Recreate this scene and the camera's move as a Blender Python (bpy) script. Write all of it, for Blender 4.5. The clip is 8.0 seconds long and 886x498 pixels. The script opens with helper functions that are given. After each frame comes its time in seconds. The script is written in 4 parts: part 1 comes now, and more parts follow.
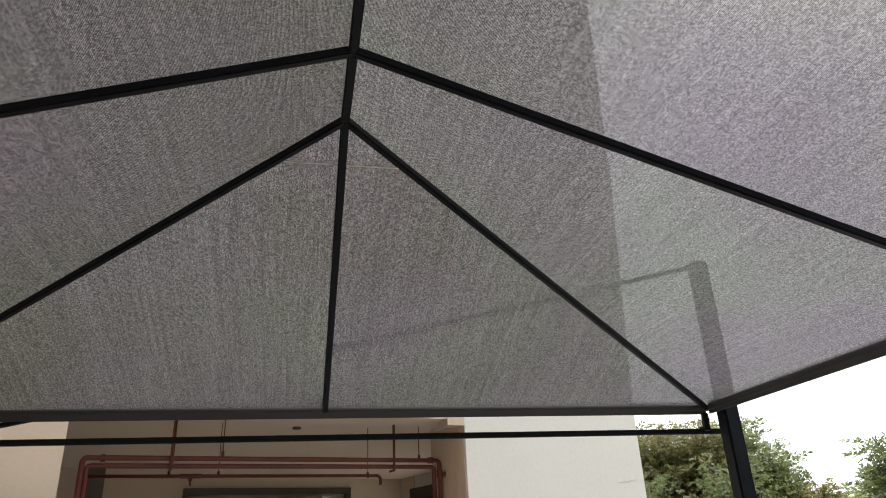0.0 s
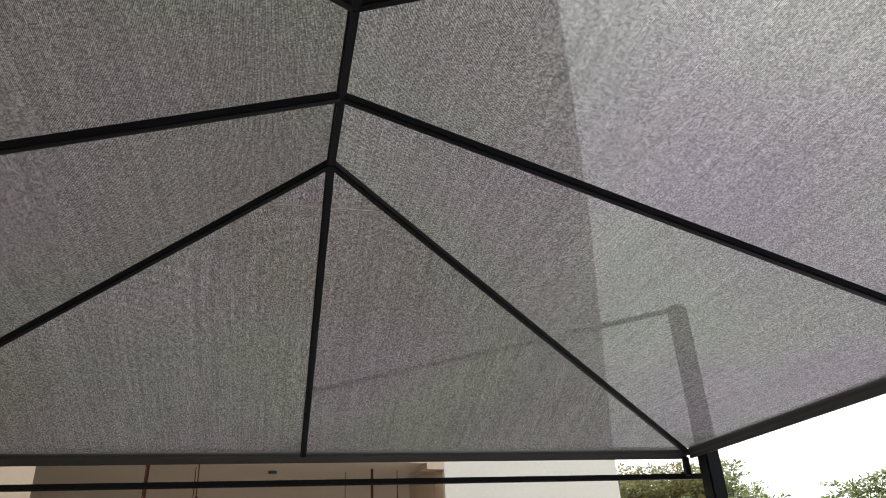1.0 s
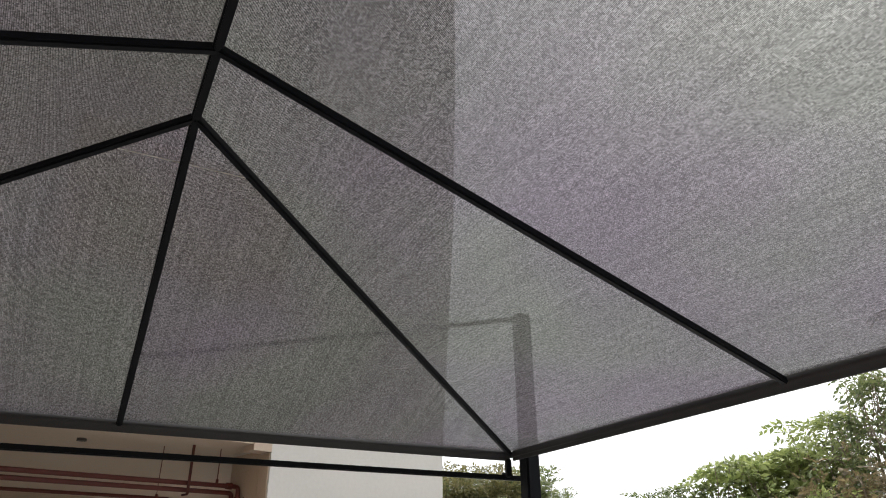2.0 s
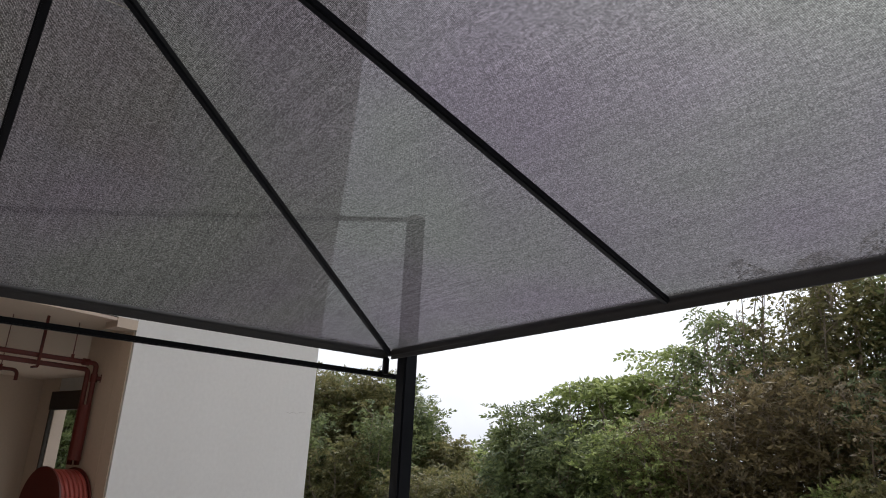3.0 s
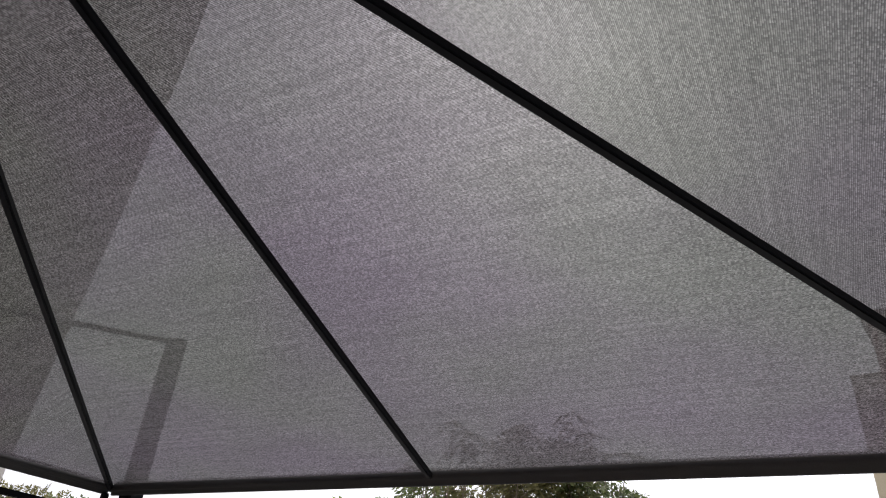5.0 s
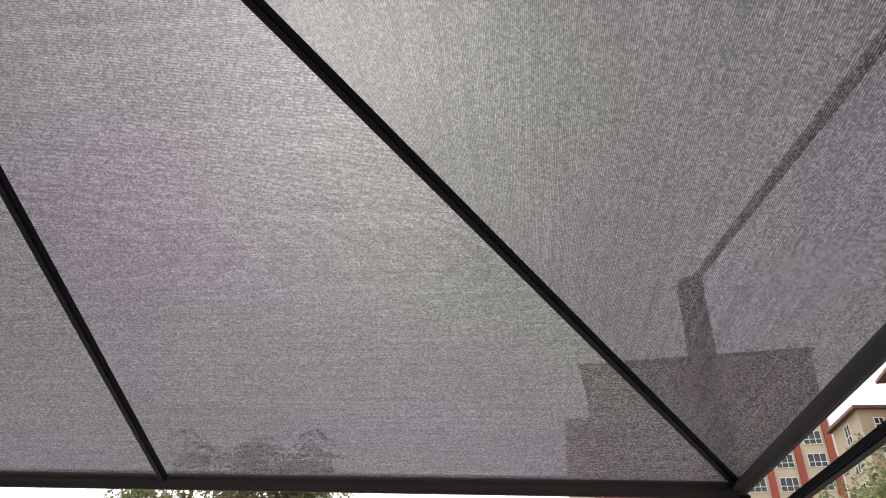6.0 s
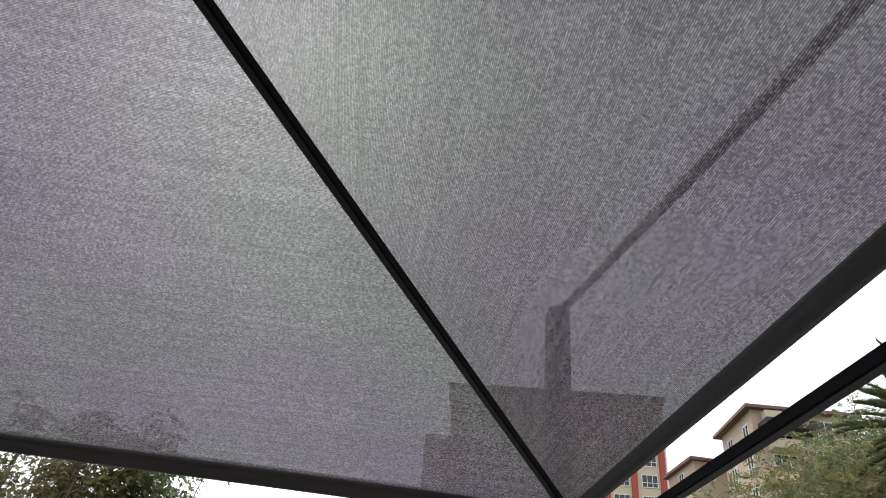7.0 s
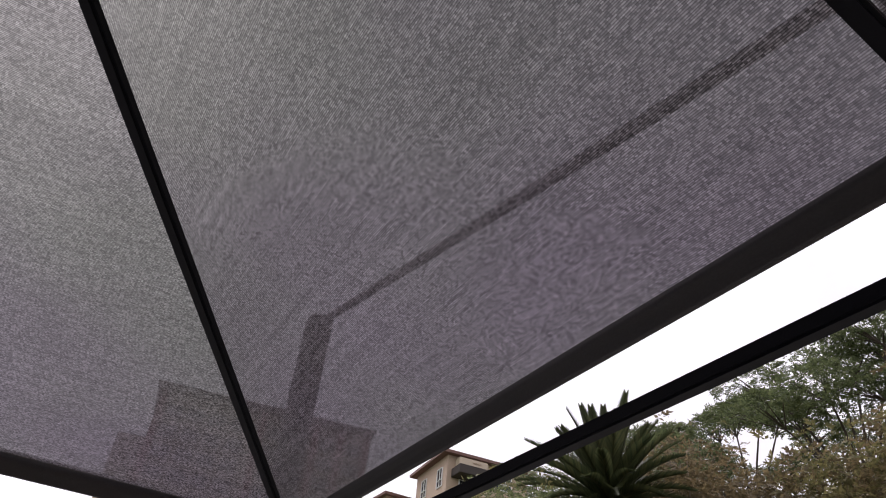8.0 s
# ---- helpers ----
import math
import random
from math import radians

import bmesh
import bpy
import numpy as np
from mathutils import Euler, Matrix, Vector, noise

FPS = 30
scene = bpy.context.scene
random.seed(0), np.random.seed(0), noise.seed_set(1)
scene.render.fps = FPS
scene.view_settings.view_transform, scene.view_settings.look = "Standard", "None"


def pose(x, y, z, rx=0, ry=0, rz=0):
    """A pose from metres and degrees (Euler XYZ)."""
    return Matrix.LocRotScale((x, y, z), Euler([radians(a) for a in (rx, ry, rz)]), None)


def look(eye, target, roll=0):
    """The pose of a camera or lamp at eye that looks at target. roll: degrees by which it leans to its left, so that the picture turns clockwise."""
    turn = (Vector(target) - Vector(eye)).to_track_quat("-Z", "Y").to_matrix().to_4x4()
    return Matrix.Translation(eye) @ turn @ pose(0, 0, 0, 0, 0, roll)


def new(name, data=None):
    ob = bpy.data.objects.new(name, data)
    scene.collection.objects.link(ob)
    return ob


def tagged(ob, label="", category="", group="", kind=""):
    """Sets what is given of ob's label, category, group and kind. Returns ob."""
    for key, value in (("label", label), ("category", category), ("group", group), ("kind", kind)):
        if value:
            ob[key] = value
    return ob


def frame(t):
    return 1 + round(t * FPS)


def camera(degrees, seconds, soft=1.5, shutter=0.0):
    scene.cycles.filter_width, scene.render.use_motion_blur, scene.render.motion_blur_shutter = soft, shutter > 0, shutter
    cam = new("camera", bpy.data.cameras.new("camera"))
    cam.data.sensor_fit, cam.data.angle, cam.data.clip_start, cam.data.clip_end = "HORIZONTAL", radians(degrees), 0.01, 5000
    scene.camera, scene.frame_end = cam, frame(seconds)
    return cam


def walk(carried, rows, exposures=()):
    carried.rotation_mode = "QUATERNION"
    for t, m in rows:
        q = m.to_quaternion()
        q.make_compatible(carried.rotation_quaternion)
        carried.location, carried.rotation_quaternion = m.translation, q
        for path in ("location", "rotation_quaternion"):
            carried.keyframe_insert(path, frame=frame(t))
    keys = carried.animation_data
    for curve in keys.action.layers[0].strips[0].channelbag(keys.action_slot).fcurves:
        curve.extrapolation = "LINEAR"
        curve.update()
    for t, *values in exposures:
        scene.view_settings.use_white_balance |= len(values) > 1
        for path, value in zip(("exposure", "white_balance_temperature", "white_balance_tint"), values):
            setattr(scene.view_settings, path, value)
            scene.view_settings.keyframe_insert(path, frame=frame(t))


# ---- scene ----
cam = camera(66.1, 8.0, soft=1.0)
walk(cam, [
    (0.0, pose(-0.076, -1.086, 1.549, 113.49, 2.56, -11.26)),
    (0.5, pose(-0.079, -1.102, 1.533, 115.75, 3.02, -11.39)),
    (1.0, pose(-0.088, -1.090, 1.558, 116.67, 2.80, -13.09)),
    (1.5, pose(-0.110, -1.095, 1.539, 116.14, 2.57, -20.40)),
    (1.7, pose(-0.102, -1.093, 1.552, 117.05, 1.64, -24.02)),
    (2.8, pose(-0.048, -0.988, 1.561, 107.93, -2.09, -34.20)),
    (3.0, pose(-0.050, -0.967, 1.537, 108.31, -2.55, -38.38)),
    (3.5, pose(-0.117, -0.891, 1.535, 107.31, -2.00, -46.13)),
    (4.0, pose(-0.162, -0.870, 1.554, 114.06, -3.45, -53.33)),
    (4.2, pose(-0.179, -0.886, 1.570, 116.31, -3.65, -55.25)),
    (5.4, pose(-0.239, -0.910, 1.570, 122.07, -3.49, -68.61)),
    (5.5, pose(-0.210, -0.927, 1.569, 122.31, -2.99, -70.39)),
    (6.0, pose(-0.217, -0.857, 1.549, 123.63, -2.34, -84.32)),
    (6.5, pose(-0.206, -0.849, 1.545, 124.25, -3.74, -93.48)),
    (7.0, pose(-0.174, -0.893, 1.551, 125.15, -5.49, -97.35)),
    (7.5, pose(-0.174, -0.894, 1.543, 127.35, -6.02, -104.81)),
    (8.0, pose(-0.090, -0.847, 1.543, 129.08, -4.41, -122.16)),
], [(0.0, 1.36, 6600, 7), (1.0, 1.36, 6650, 7), (1.7, 1.15, 6600, 9), (2.8, 0.53, 6300, 12), (3.5, 0.42, 6150, 13), (4.0, 0.34, 6000, 16), (4.2, 0.5, 6100, 14),
    (5.4, 0.44, 6450, 16), (5.5, 0.44, 6450, 16), (6.0, 0.95, 6650, 15), (6.5, 0.86, 6880, 20), (7.0, 0.7, 6250, 12), (7.5, 0.48, 6330, 14), (8.0, 0.24, 6420, 23)])

# ---- world and sun: a bright overcast sky, the sun veiled to the north-east ----
world = bpy.data.worlds.new("overcast")
scene.world = world
world.use_nodes = True
wn, wl = world.node_tree.nodes, world.node_tree.links
wn.clear()
sky = wn.new("ShaderNodeTexSky")
sky.sky_type = "NISHITA"
sky.sun_disc = False
sky.sun_elevation = radians(50)
sky.sun_rotation = radians(70)
sky.air_density, sky.dust_density, sky.ozone_density = 1.0, 6.0, 1.0
grey = wn.new("ShaderNodeHueSaturation")
grey.inputs["Saturation"].default_value = 0.12
grey.inputs["Value"].default_value = 0.28
wl.new(sky.outputs[0], grey.inputs["Color"])
wc = wn.new("ShaderNodeTexCoord")
cloud = wn.new("ShaderNodeTexNoise")
cloud.inputs["Scale"].default_value = 2.2
cloud.inputs["Detail"].default_value = 6
cloud.inputs["Roughness"].default_value = 0.55
wl.new(wc.outputs["Generated"], cloud.inputs["Vector"])
cr = wn.new("ShaderNodeMapRange")
cr.inputs["From Min"].default_value, cr.inputs["From Max"].default_value = 0.35, 0.65
cr.inputs["To Min"].default_value, cr.inputs["To Max"].default_value = 0.82, 1.12
wl.new(cloud.outputs[0], cr.inputs["Value"])
veil = wn.new("ShaderNodeMix")
veil.data_type, veil.blend_type = "RGBA", "ADD"
veil.inputs["Factor"].default_value = 1.0
veil.inputs["B"].default_value = (5.9, 6.05, 6.3, 1)
wl.new(grey.outputs[0], veil.inputs["A"])
mul = wn.new("ShaderNodeMix")
mul.data_type, mul.blend_type = "RGBA", "MULTIPLY"
mul.inputs["Factor"].default_value = 1.0
wl.new(veil.outputs["Result"], mul.inputs["A"])
# an overcast sky is brighter overhead than at the horizon
up = wn.new("ShaderNodeSeparateXYZ")
wl.new(wc.outputs["Generated"], up.inputs[0])
rise = wn.new("ShaderNodeMapRange")
rise.inputs["To Min"].default_value, rise.inputs["To Max"].default_value = 0.78, 1.26
wl.new(up.outputs["Z"], rise.inputs["Value"])
both = wn.new("ShaderNodeMath")
both.operation = "MULTIPLY"
wl.new(cr.outputs[0], both.inputs[0])
wl.new(rise.outputs[0], both.inputs[1])
wl.new(both.outputs[0], mul.inputs["B"])
bg = wn.new("ShaderNodeBackground")
bg.inputs["Strength"].default_value = 0.125
wl.new(mul.outputs["Result"], bg.inputs["Color"])
wo = wn.new("ShaderNodeOutputWorld")
wl.new(bg.outputs[0], wo.inputs[0])

sun_data = bpy.data.lights.new("sun", "SUN")
sun_data.energy, sun_data.angle, sun_data.color = 1.2, radians(30), (1.0, 0.96, 0.9)
sun = new("sun", sun_data)
az_, el_ = radians(70), radians(50)
sun.matrix_world = look((30 * math.sin(az_), 30 * math.cos(az_), 30 * math.tan(el_)), (0, 0, 0))

# ---- materials ----
def mat(name, rough=0.6, metal=0.0):
    m = bpy.data.materials.new(name)
    m.use_nodes = True
    b = m.node_tree.nodes["Principled BSDF"]
    b.inputs["Roughness"].default_value, b.inputs["Metallic"].default_value = rough, metal
    return m, m.node_tree.nodes, m.node_tree.links, b


def mottled(name, c1, c2, scale=4.0, fine=60.0, rough=0.6, metal=0.0, bump=0.15, depth=0.003, per_object=0.0, island=0.0, spec=0.5):
    """Two colours mixed by coarse and fine noise in object space, with a fine bump."""
    m, n, l, b = mat(name, rough, metal)
    b.inputs["Specular IOR Level"].default_value = spec
    tc = n.new("ShaderNodeTexCoord")
    a = n.new("ShaderNodeTexNoise")
    a.inputs["Scale"].default_value, a.inputs["Detail"].default_value = scale, 5
    f = n.new("ShaderNodeTexNoise")
    f.inputs["Scale"].default_value, f.inputs["Detail"].default_value = fine, 3
    l.new(tc.outputs["Object"], a.inputs["Vector"])
    l.new(tc.outputs["Object"], f.inputs["Vector"])
    s = n.new("ShaderNodeMath")
    s.operation = "MULTIPLY_ADD"
    s.inputs[1].default_value = 0.45
    l.new(f.outputs[0], s.inputs[0])
    s2 = n.new("ShaderNodeMath")
    s2.operation = "MULTIPLY"
    s2.inputs[1].default_value = 0.55
    l.new(a.outputs[0], s2.inputs[0])
    l.new(s2.outputs[0], s.inputs[2])
    r = n.new("ShaderNodeMapRange")
    r.inputs["From Min"].default_value, r.inputs["From Max"].default_value = 0.3, 0.7
    l.new(s.outputs[0], r.inputs["Value"])
    x = n.new("ShaderNodeMix")
    x.data_type = "RGBA"
    x.inputs["A"].default_value, x.inputs["B"].default_value = (*c1, 1), (*c2, 1)
    l.new(r.outputs[0], x.inputs["Factor"])
    col = x.outputs["Result"]
    if per_object or island:
        src = n.new("ShaderNodeObjectInfo").outputs["Random"] if per_object else n.new("ShaderNodeNewGeometry").outputs["Random Per Island"]
        h = n.new("ShaderNodeHueSaturation")
        v = n.new("ShaderNodeMapRange")
        k = per_object or island
        v.inputs["To Min"].default_value, v.inputs["To Max"].default_value = 1 - k, 1 + k
        l.new(src, v.inputs["Value"])
        l.new(v.outputs[0], h.inputs["Value"])
        l.new(col, h.inputs["Color"])
        col = h.outputs["Color"]
    l.new(col, b.inputs["Base Color"])
    rr = n.new("ShaderNodeMapRange")
    rr.inputs["To Min"].default_value, rr.inputs["To Max"].default_value = max(rough - 0.12, 0.02), min(rough + 0.12, 1)
    l.new(a.outputs[0], rr.inputs["Value"])
    l.new(rr.outputs[0], b.inputs["Roughness"])
    if bump:
        bp = n.new("ShaderNodeBump")
        bp.inputs["Strength"].default_value, bp.inputs["Distance"].default_value = bump, depth
        l.new(s.outputs[0], bp.inputs["Height"])
        l.new(bp.outputs[0], b.inputs["Normal"])
    return m


def shade_cloth(name, openness=0.05):
    """Knitted grey shade cloth: an open weave that lets part of the light straight through, part scattered."""
    m = bpy.data.materials.new(name)
    m.use_nodes = True
    n, l = m.node_tree.nodes, m.node_tree.links
    n.clear()
    uv = n.new("ShaderNodeUVMap")
    uv.uv_map = "weave"

    def streak(su, sv, detail):
        mp = n.new("ShaderNodeMapping")
        mp.inputs["Scale"].default_value = (su, sv, 1)
        t = n.new("ShaderNodeTexNoise")
        t.inputs["Scale"].default_value, t.inputs["Detail"].default_value = 1.0, detail
        l.new(uv.outputs[0], mp.inputs["Vector"])
        l.new(mp.outputs[0], t.inputs["Vector"])
        return t.outputs[0]

    def weigh(a, ka, b, kb):
        p = n.new("ShaderNodeMath")
        p.operation = "MULTIPLY"
        p.inputs[1].default_value = ka
        l.new(a, p.inputs[0])
        q = n.new("ShaderNodeMath")
        q.operation = "MULTIPLY_ADD"
        q.inputs[1].default_value = kb
        l.new(b, q.inputs[0])
        l.new(p.outputs[0], q.inputs[2])
        return q.outputs[0]

    def cells(du, dv, low, high):
        """Random brightness stitch by stitch, du by dv metres."""
        mp = n.new("ShaderNodeMapping")
        mp.inputs["Scale"].default_value = (1 / du, 1 / dv, 1)
        fl = n.new("ShaderNodeVectorMath")
        fl.operation = "FLOOR"
        wn_ = n.new("ShaderNodeTexWhiteNoise")
        wn_.noise_dimensions = "2D"
        mr = n.new("ShaderNodeMapRange")
        mr.inputs["To Min"].default_value, mr.inputs["To Max"].default_value = low, high
        l.new(uv.outputs[0], mp.inputs["Vector"])
        l.new(mp.outputs[0], fl.inputs[0])
        l.new(fl.outputs[0], wn_.inputs["Vector"])
        l.new(wn_.outputs["Value"], mr.inputs["Value"])
        return mr.outputs[0]

    def times(a, b):
        p = n.new("ShaderNodeMath")
        p.operation = "MULTIPLY"
        l.new(a, p.inputs[0])
        l.new(b, p.inputs[1])
        return p.outputs[0]

    yarn = weigh(streak(220, 3.0, 2), 0.6, streak(60, 0.9, 2), 0.4)
    blot = streak(2.5, 1.6, 3)
    o = n.new("ShaderNodeMapRange")
    o.inputs["From Min"].default_value, o.inputs["From Max"].default_value = 0.392, 0.608
    o.inputs["To Min"].default_value, o.inputs["To Max"].default_value = openness * 0.88, openness * 1.12
    o.clamp = False
    l.new(weigh(yarn, 0.8, blot, 0.2), o.inputs["Value"])
    # parallel yarns, 2.4 mm apart
    wv = n.new("ShaderNodeTexWave")
    wv.wave_type, wv.bands_direction = "BANDS", "X"
    wv.inputs["Scale"].default_value = 1.0
    wv.inputs["Distortion"].default_value, wv.inputs["Detail"].default_value, wv.inputs["Detail Scale"].default_value = 3.2, 1.0, 1.0
    mp = n.new("ShaderNodeMapping")
    mp.inputs["Scale"].default_value = (417 * 0.31416, 18, 1)
    l.new(uv.outputs[0], mp.inputs["Vector"])
    l.new(mp.outputs[0], wv.inputs["Vector"])
    rib = n.new("ShaderNodeMapRange")
    rib.inputs["To Min"].default_value, rib.inputs["To Max"].default_value = 0.42, 1.58
    l.new(wv.outputs["Fac"], rib.inputs["Value"])
    stitch = times(times(cells(0.0024, 0.0034, 0.42, 1.58), cells(0.0048, 0.002, 0.8, 1.2)), cells(0.0024, 0.3, 0.88, 1.12))
    # faint purple and green cast that drifts across the knit
    hue = streak(1.4, 1.1, 2)
    cast = n.new("ShaderNodeMix")
    cast.data_type = "RGBA"
    cast.inputs["A"].default_value, cast.inputs["B"].default_value = (1.0, 0.915, 1.03, 1), (0.955, 1.0, 0.915, 1)
    hr_ = n.new("ShaderNodeMapRange")
    hr_.inputs["From Min"].default_value, hr_.inputs["From Max"].default_value = 0.35, 0.65
    l.new(hue, hr_.inputs["Value"])
    l.new(hr_.outputs[0], cast.inputs["Factor"])
    knit = times(stitch, rib.outputs[0])
    op = n.new("ShaderNodeMath")
    op.operation = "MULTIPLY"
    op.use_clamp = True
    l.new(o.outputs[0], op.inputs[0])
    op.inputs[1].default_value = 1.0
    # thread colour: thick stitches darker, thin ones paler
    def thread(c):
        x = n.new("ShaderNodeVectorMath")
        x.operation = "SCALE"
        tint = n.new("ShaderNodeVectorMath")
        tint.operation = "MULTIPLY"
        tint.inputs[1].default_value = c
        l.new(cast.outputs["Result"], tint.inputs[0])
        l.new(tint.outputs[0], x.inputs[0])
        l.new(times(knit, times(o.outputs[0], gain.outputs[0])), x.inputs["Scale"])
        return x.outputs[0]

    gain = n.new("ShaderNodeValue")
    gain.outputs[0].default_value = 1 / openness
    clear = n.new("ShaderNodeBsdfTransparent")
    l.new(cast.outputs["Result"], clear.inputs["Color"])
    dif = n.new("ShaderNodeBsdfDiffuse")
    l.new(thread((0.03, 0.0294, 0.0312)), dif.inputs["Color"])
    tra = n.new("ShaderNodeBsdfTranslucent")
    l.new(thread((0.050, 0.0488, 0.051)), tra.inputs["Color"])
    # light that the yarns bend and pass on forwards
    fwd = n.new("ShaderNodeBsdfRefraction")
    fwd.inputs["IOR"].default_value, fwd.inputs["Roughness"].default_value = 1.3, 1.0
    l.new(thread((0.009, 0.0088, 0.0092)), fwd.inputs["Color"])
    pair = n.new("ShaderNodeAddShader")
    l.new(dif.outputs[0], pair.inputs[0])
    l.new(tra.outputs[0], pair.inputs[1])
    add = n.new("ShaderNodeAddShader")
    l.new(pair.outputs[0], add.inputs[0])
    l.new(fwd.outputs[0], add.inputs[1])
    mix = n.new("ShaderNodeMixShader")
    l.new(op.outputs[0], mix.inputs[0])
    l.new(add.outputs[0], mix.inputs[1])
    l.new(clear.outputs[0], mix.inputs[2])
    out = n.new("ShaderNodeOutputMaterial")
    l.new(mix.outputs[0], out.inputs[0])
    return m


CLOTH = shade_cloth("grey_shade_cloth")
HEM = mottled("grey_hem_webbing", (0.040, 0.040, 0.044), (0.062, 0.062, 0.067), 3, 300, 0.85, bump=0.4, depth=0.001)
STEEL = mottled("black_powder_coat", (0.004, 0.0048, 0.0075), (0.008, 0.009, 0.0135), 6, 400, 0.5, bump=0.1, depth=0.0005, spec=0.16)
PLASTER = mottled("white_painted_plaster", (0.66, 0.655, 0.64), (0.74, 0.735, 0.72), 1.2, 45, 0.8, bump=0.12, depth=0.002)
# cream paint; on the west pier, back wall and linings it also carries warm shade
CREAM_SHADED = mottled("cream_paint_and_shade", (0.54, 0.445, 0.36), (0.60, 0.50, 0.41), 1.0, 60, 0.8, bump=0.08, depth=0.002)
RED = mottled("red_pipe_paint", (0.07, 0.009, 0.006), (0.115, 0.014, 0.009), 5, 120, 0.45, bump=0.08, depth=0.001)


# ---- mesh helpers ----
def link(name, bm, material, smooth=False, parent=None):
    bmesh.ops.recalc_face_normals(bm, faces=bm.faces[:])
    me = bpy.data.meshes.new(name)
    bm.to_mesh(me)
    bm.free()
    for p in me.polygons:
        p.use_smooth = smooth
    for mm in (material if isinstance(material, (list, tuple)) else [material]):
        me.materials.append(mm)
    ob = new(name, me)
    ob.parent = parent
    return ob


def part(name, bm, material, parent, label="", smooth=False):
    ob = link(name, bm, material, smooth, parent)
    return tagged(ob, label) if label else ob


def empty(name, m, label, category, group="", kind=""):
    ob = new(name)
    ob.empty_display_size = 0.2
    ob.matrix_world = m
    return tagged(ob, label, category, group, kind)


def box(bm, x0, x1, y0, y1, z0, z1, bevel=0.0, m=None):
    r = bmesh.ops.create_cube(bm, size=1, matrix=Matrix.Translation(((x0 + x1) / 2, (y0 + y1) / 2, (z0 + z1) / 2)) @ Matrix.Diagonal((x1 - x0, y1 - y0, z1 - z0, 1)))
    vs = r["verts"]
    if bevel:
        es = list({e for v in vs for e in v.link_edges})
        r = bmesh.ops.bevel(bm, geom=es, offset=bevel, segments=2, affect="EDGES")
        vs = list({v for f in r["faces"] for v in f.verts} | {v for v in vs if v.is_valid})
    if m is not None:
        bmesh.ops.transform(bm, matrix=m, verts=vs)
    return bm


def tube(bm, p, q, w, h=None, round_=False, bevel=0.004, up=(0, 0, 1), seg=14):
    """A square tube (softened edges) or a round one from p to q."""
    p, q = Vector(p), Vector(q)
    d = q - p
    z = d.normalized()
    u = Vector(up)
    xx = z.cross(u)
    if xx.length < 1e-4:
        xx = z.cross(Vector((0, 1, 0)))
    xx.normalize()
    yy = z.cross(xx)
    m = Matrix((xx, yy, z)).transposed().to_4x4()
    m.translation = (p + q) / 2
    if round_:
        bmesh.ops.create_cone(bm, cap_ends=True, segments=seg, radius1=w / 2, radius2=w / 2, depth=d.length, matrix=m)
    else:
        h = h or w
        box(bm, -w / 2, w / 2, -h / 2, h / 2, -d.length / 2, d.length / 2, bevel, m)
    return bm


def bm_new():
    return bmesh.new()


# ---- the gazebo ----
EZ = 2.0
HW, HL, RISE, RIDGE = 1.5, 1.378, 0.452, 0.24
YE = 0.059
POSTS = [(1.55, 1.32), (-1.55, 1.32), (1.55, -1.36), (-1.55, -1.36)]
A = Vector((0, RIDGE, EZ + RISE))
B = Vector((0, -RIDGE, EZ + RISE))
M = Vector((0, 0, EZ + RISE))
NE, NW, SE, SW = (Vector((sx * HW, sy * HL, EZ)) for sx, sy in ((1, 1), (-1, 1), (1, -1), (-1, -1)))
MN, MS, ME, MW = Vector((0.01, HL, EZ)), Vector((0.01, -HL, EZ)), Vector((HW, YE, EZ)), Vector((-HW, YE, EZ))

gazebo = empty("gazebo_frame", pose(0, 0, 0), "black powder-coated steel gazebo frame on paved ground", "gazebo")
T = 0.020
bm = bm_new()
tube(bm, A, B, T)
part("ridge_beam", bm, STEEL, gazebo)
for a, b in ((A, NE), (A, NW), (B, SE), (B, SW)):
    bm = bm_new()
    tube(bm, a, b, T)
    part("hip_rafter", bm, STEEL, gazebo)
for a, b in ((A, MN), (B, MS), (M, ME), (M, MW)):
    bm = bm_new()
    tube(bm, a, b, T)
    part("common_rafter", bm, STEEL, gazebo)
ZB = EZ - 0.088
for s in (1, -1):
    y = s * (HL + 0.025)
    bm = bm_new()
    tube(bm, (-1.58, y, ZB), (1.58, y, ZB), 0.02, 0.02, bevel=0.003)
    part("tie_bar", bm, STEEL, gazebo)
    for sx in (1, -1):
        bm = bm_new()
        tube(bm, (sx * 1.485, s * HL, EZ - 0.02), (sx * 1.485, s * HL, ZB), 0.022, bevel=0.003)
        bracket = part("corner_bracket", bm, STEEL, gazebo)
        bm = bm_new()
        tube(bm, (sx * 1.485, y - 0.02, ZB + 0.012), (sx * 1.485, y + 0.02, ZB + 0.012), 0.012, round_=True, seg=8)
        tube(bm, (sx * 1.47, y, ZB + 0.014), (sx * 1.50, y, ZB + 0.018), 0.008, round_=True, seg=8)
        part("bolt", bm, STEEL, bracket)
bm = bm_new()
tube(bm, (-1.28, HL + 0.022, ZB + 0.002), (-0.90, HL + 0.022, EZ - 0.006), 0.016, bevel=0.003)
part("stay_bar", bm, STEEL, gazebo)
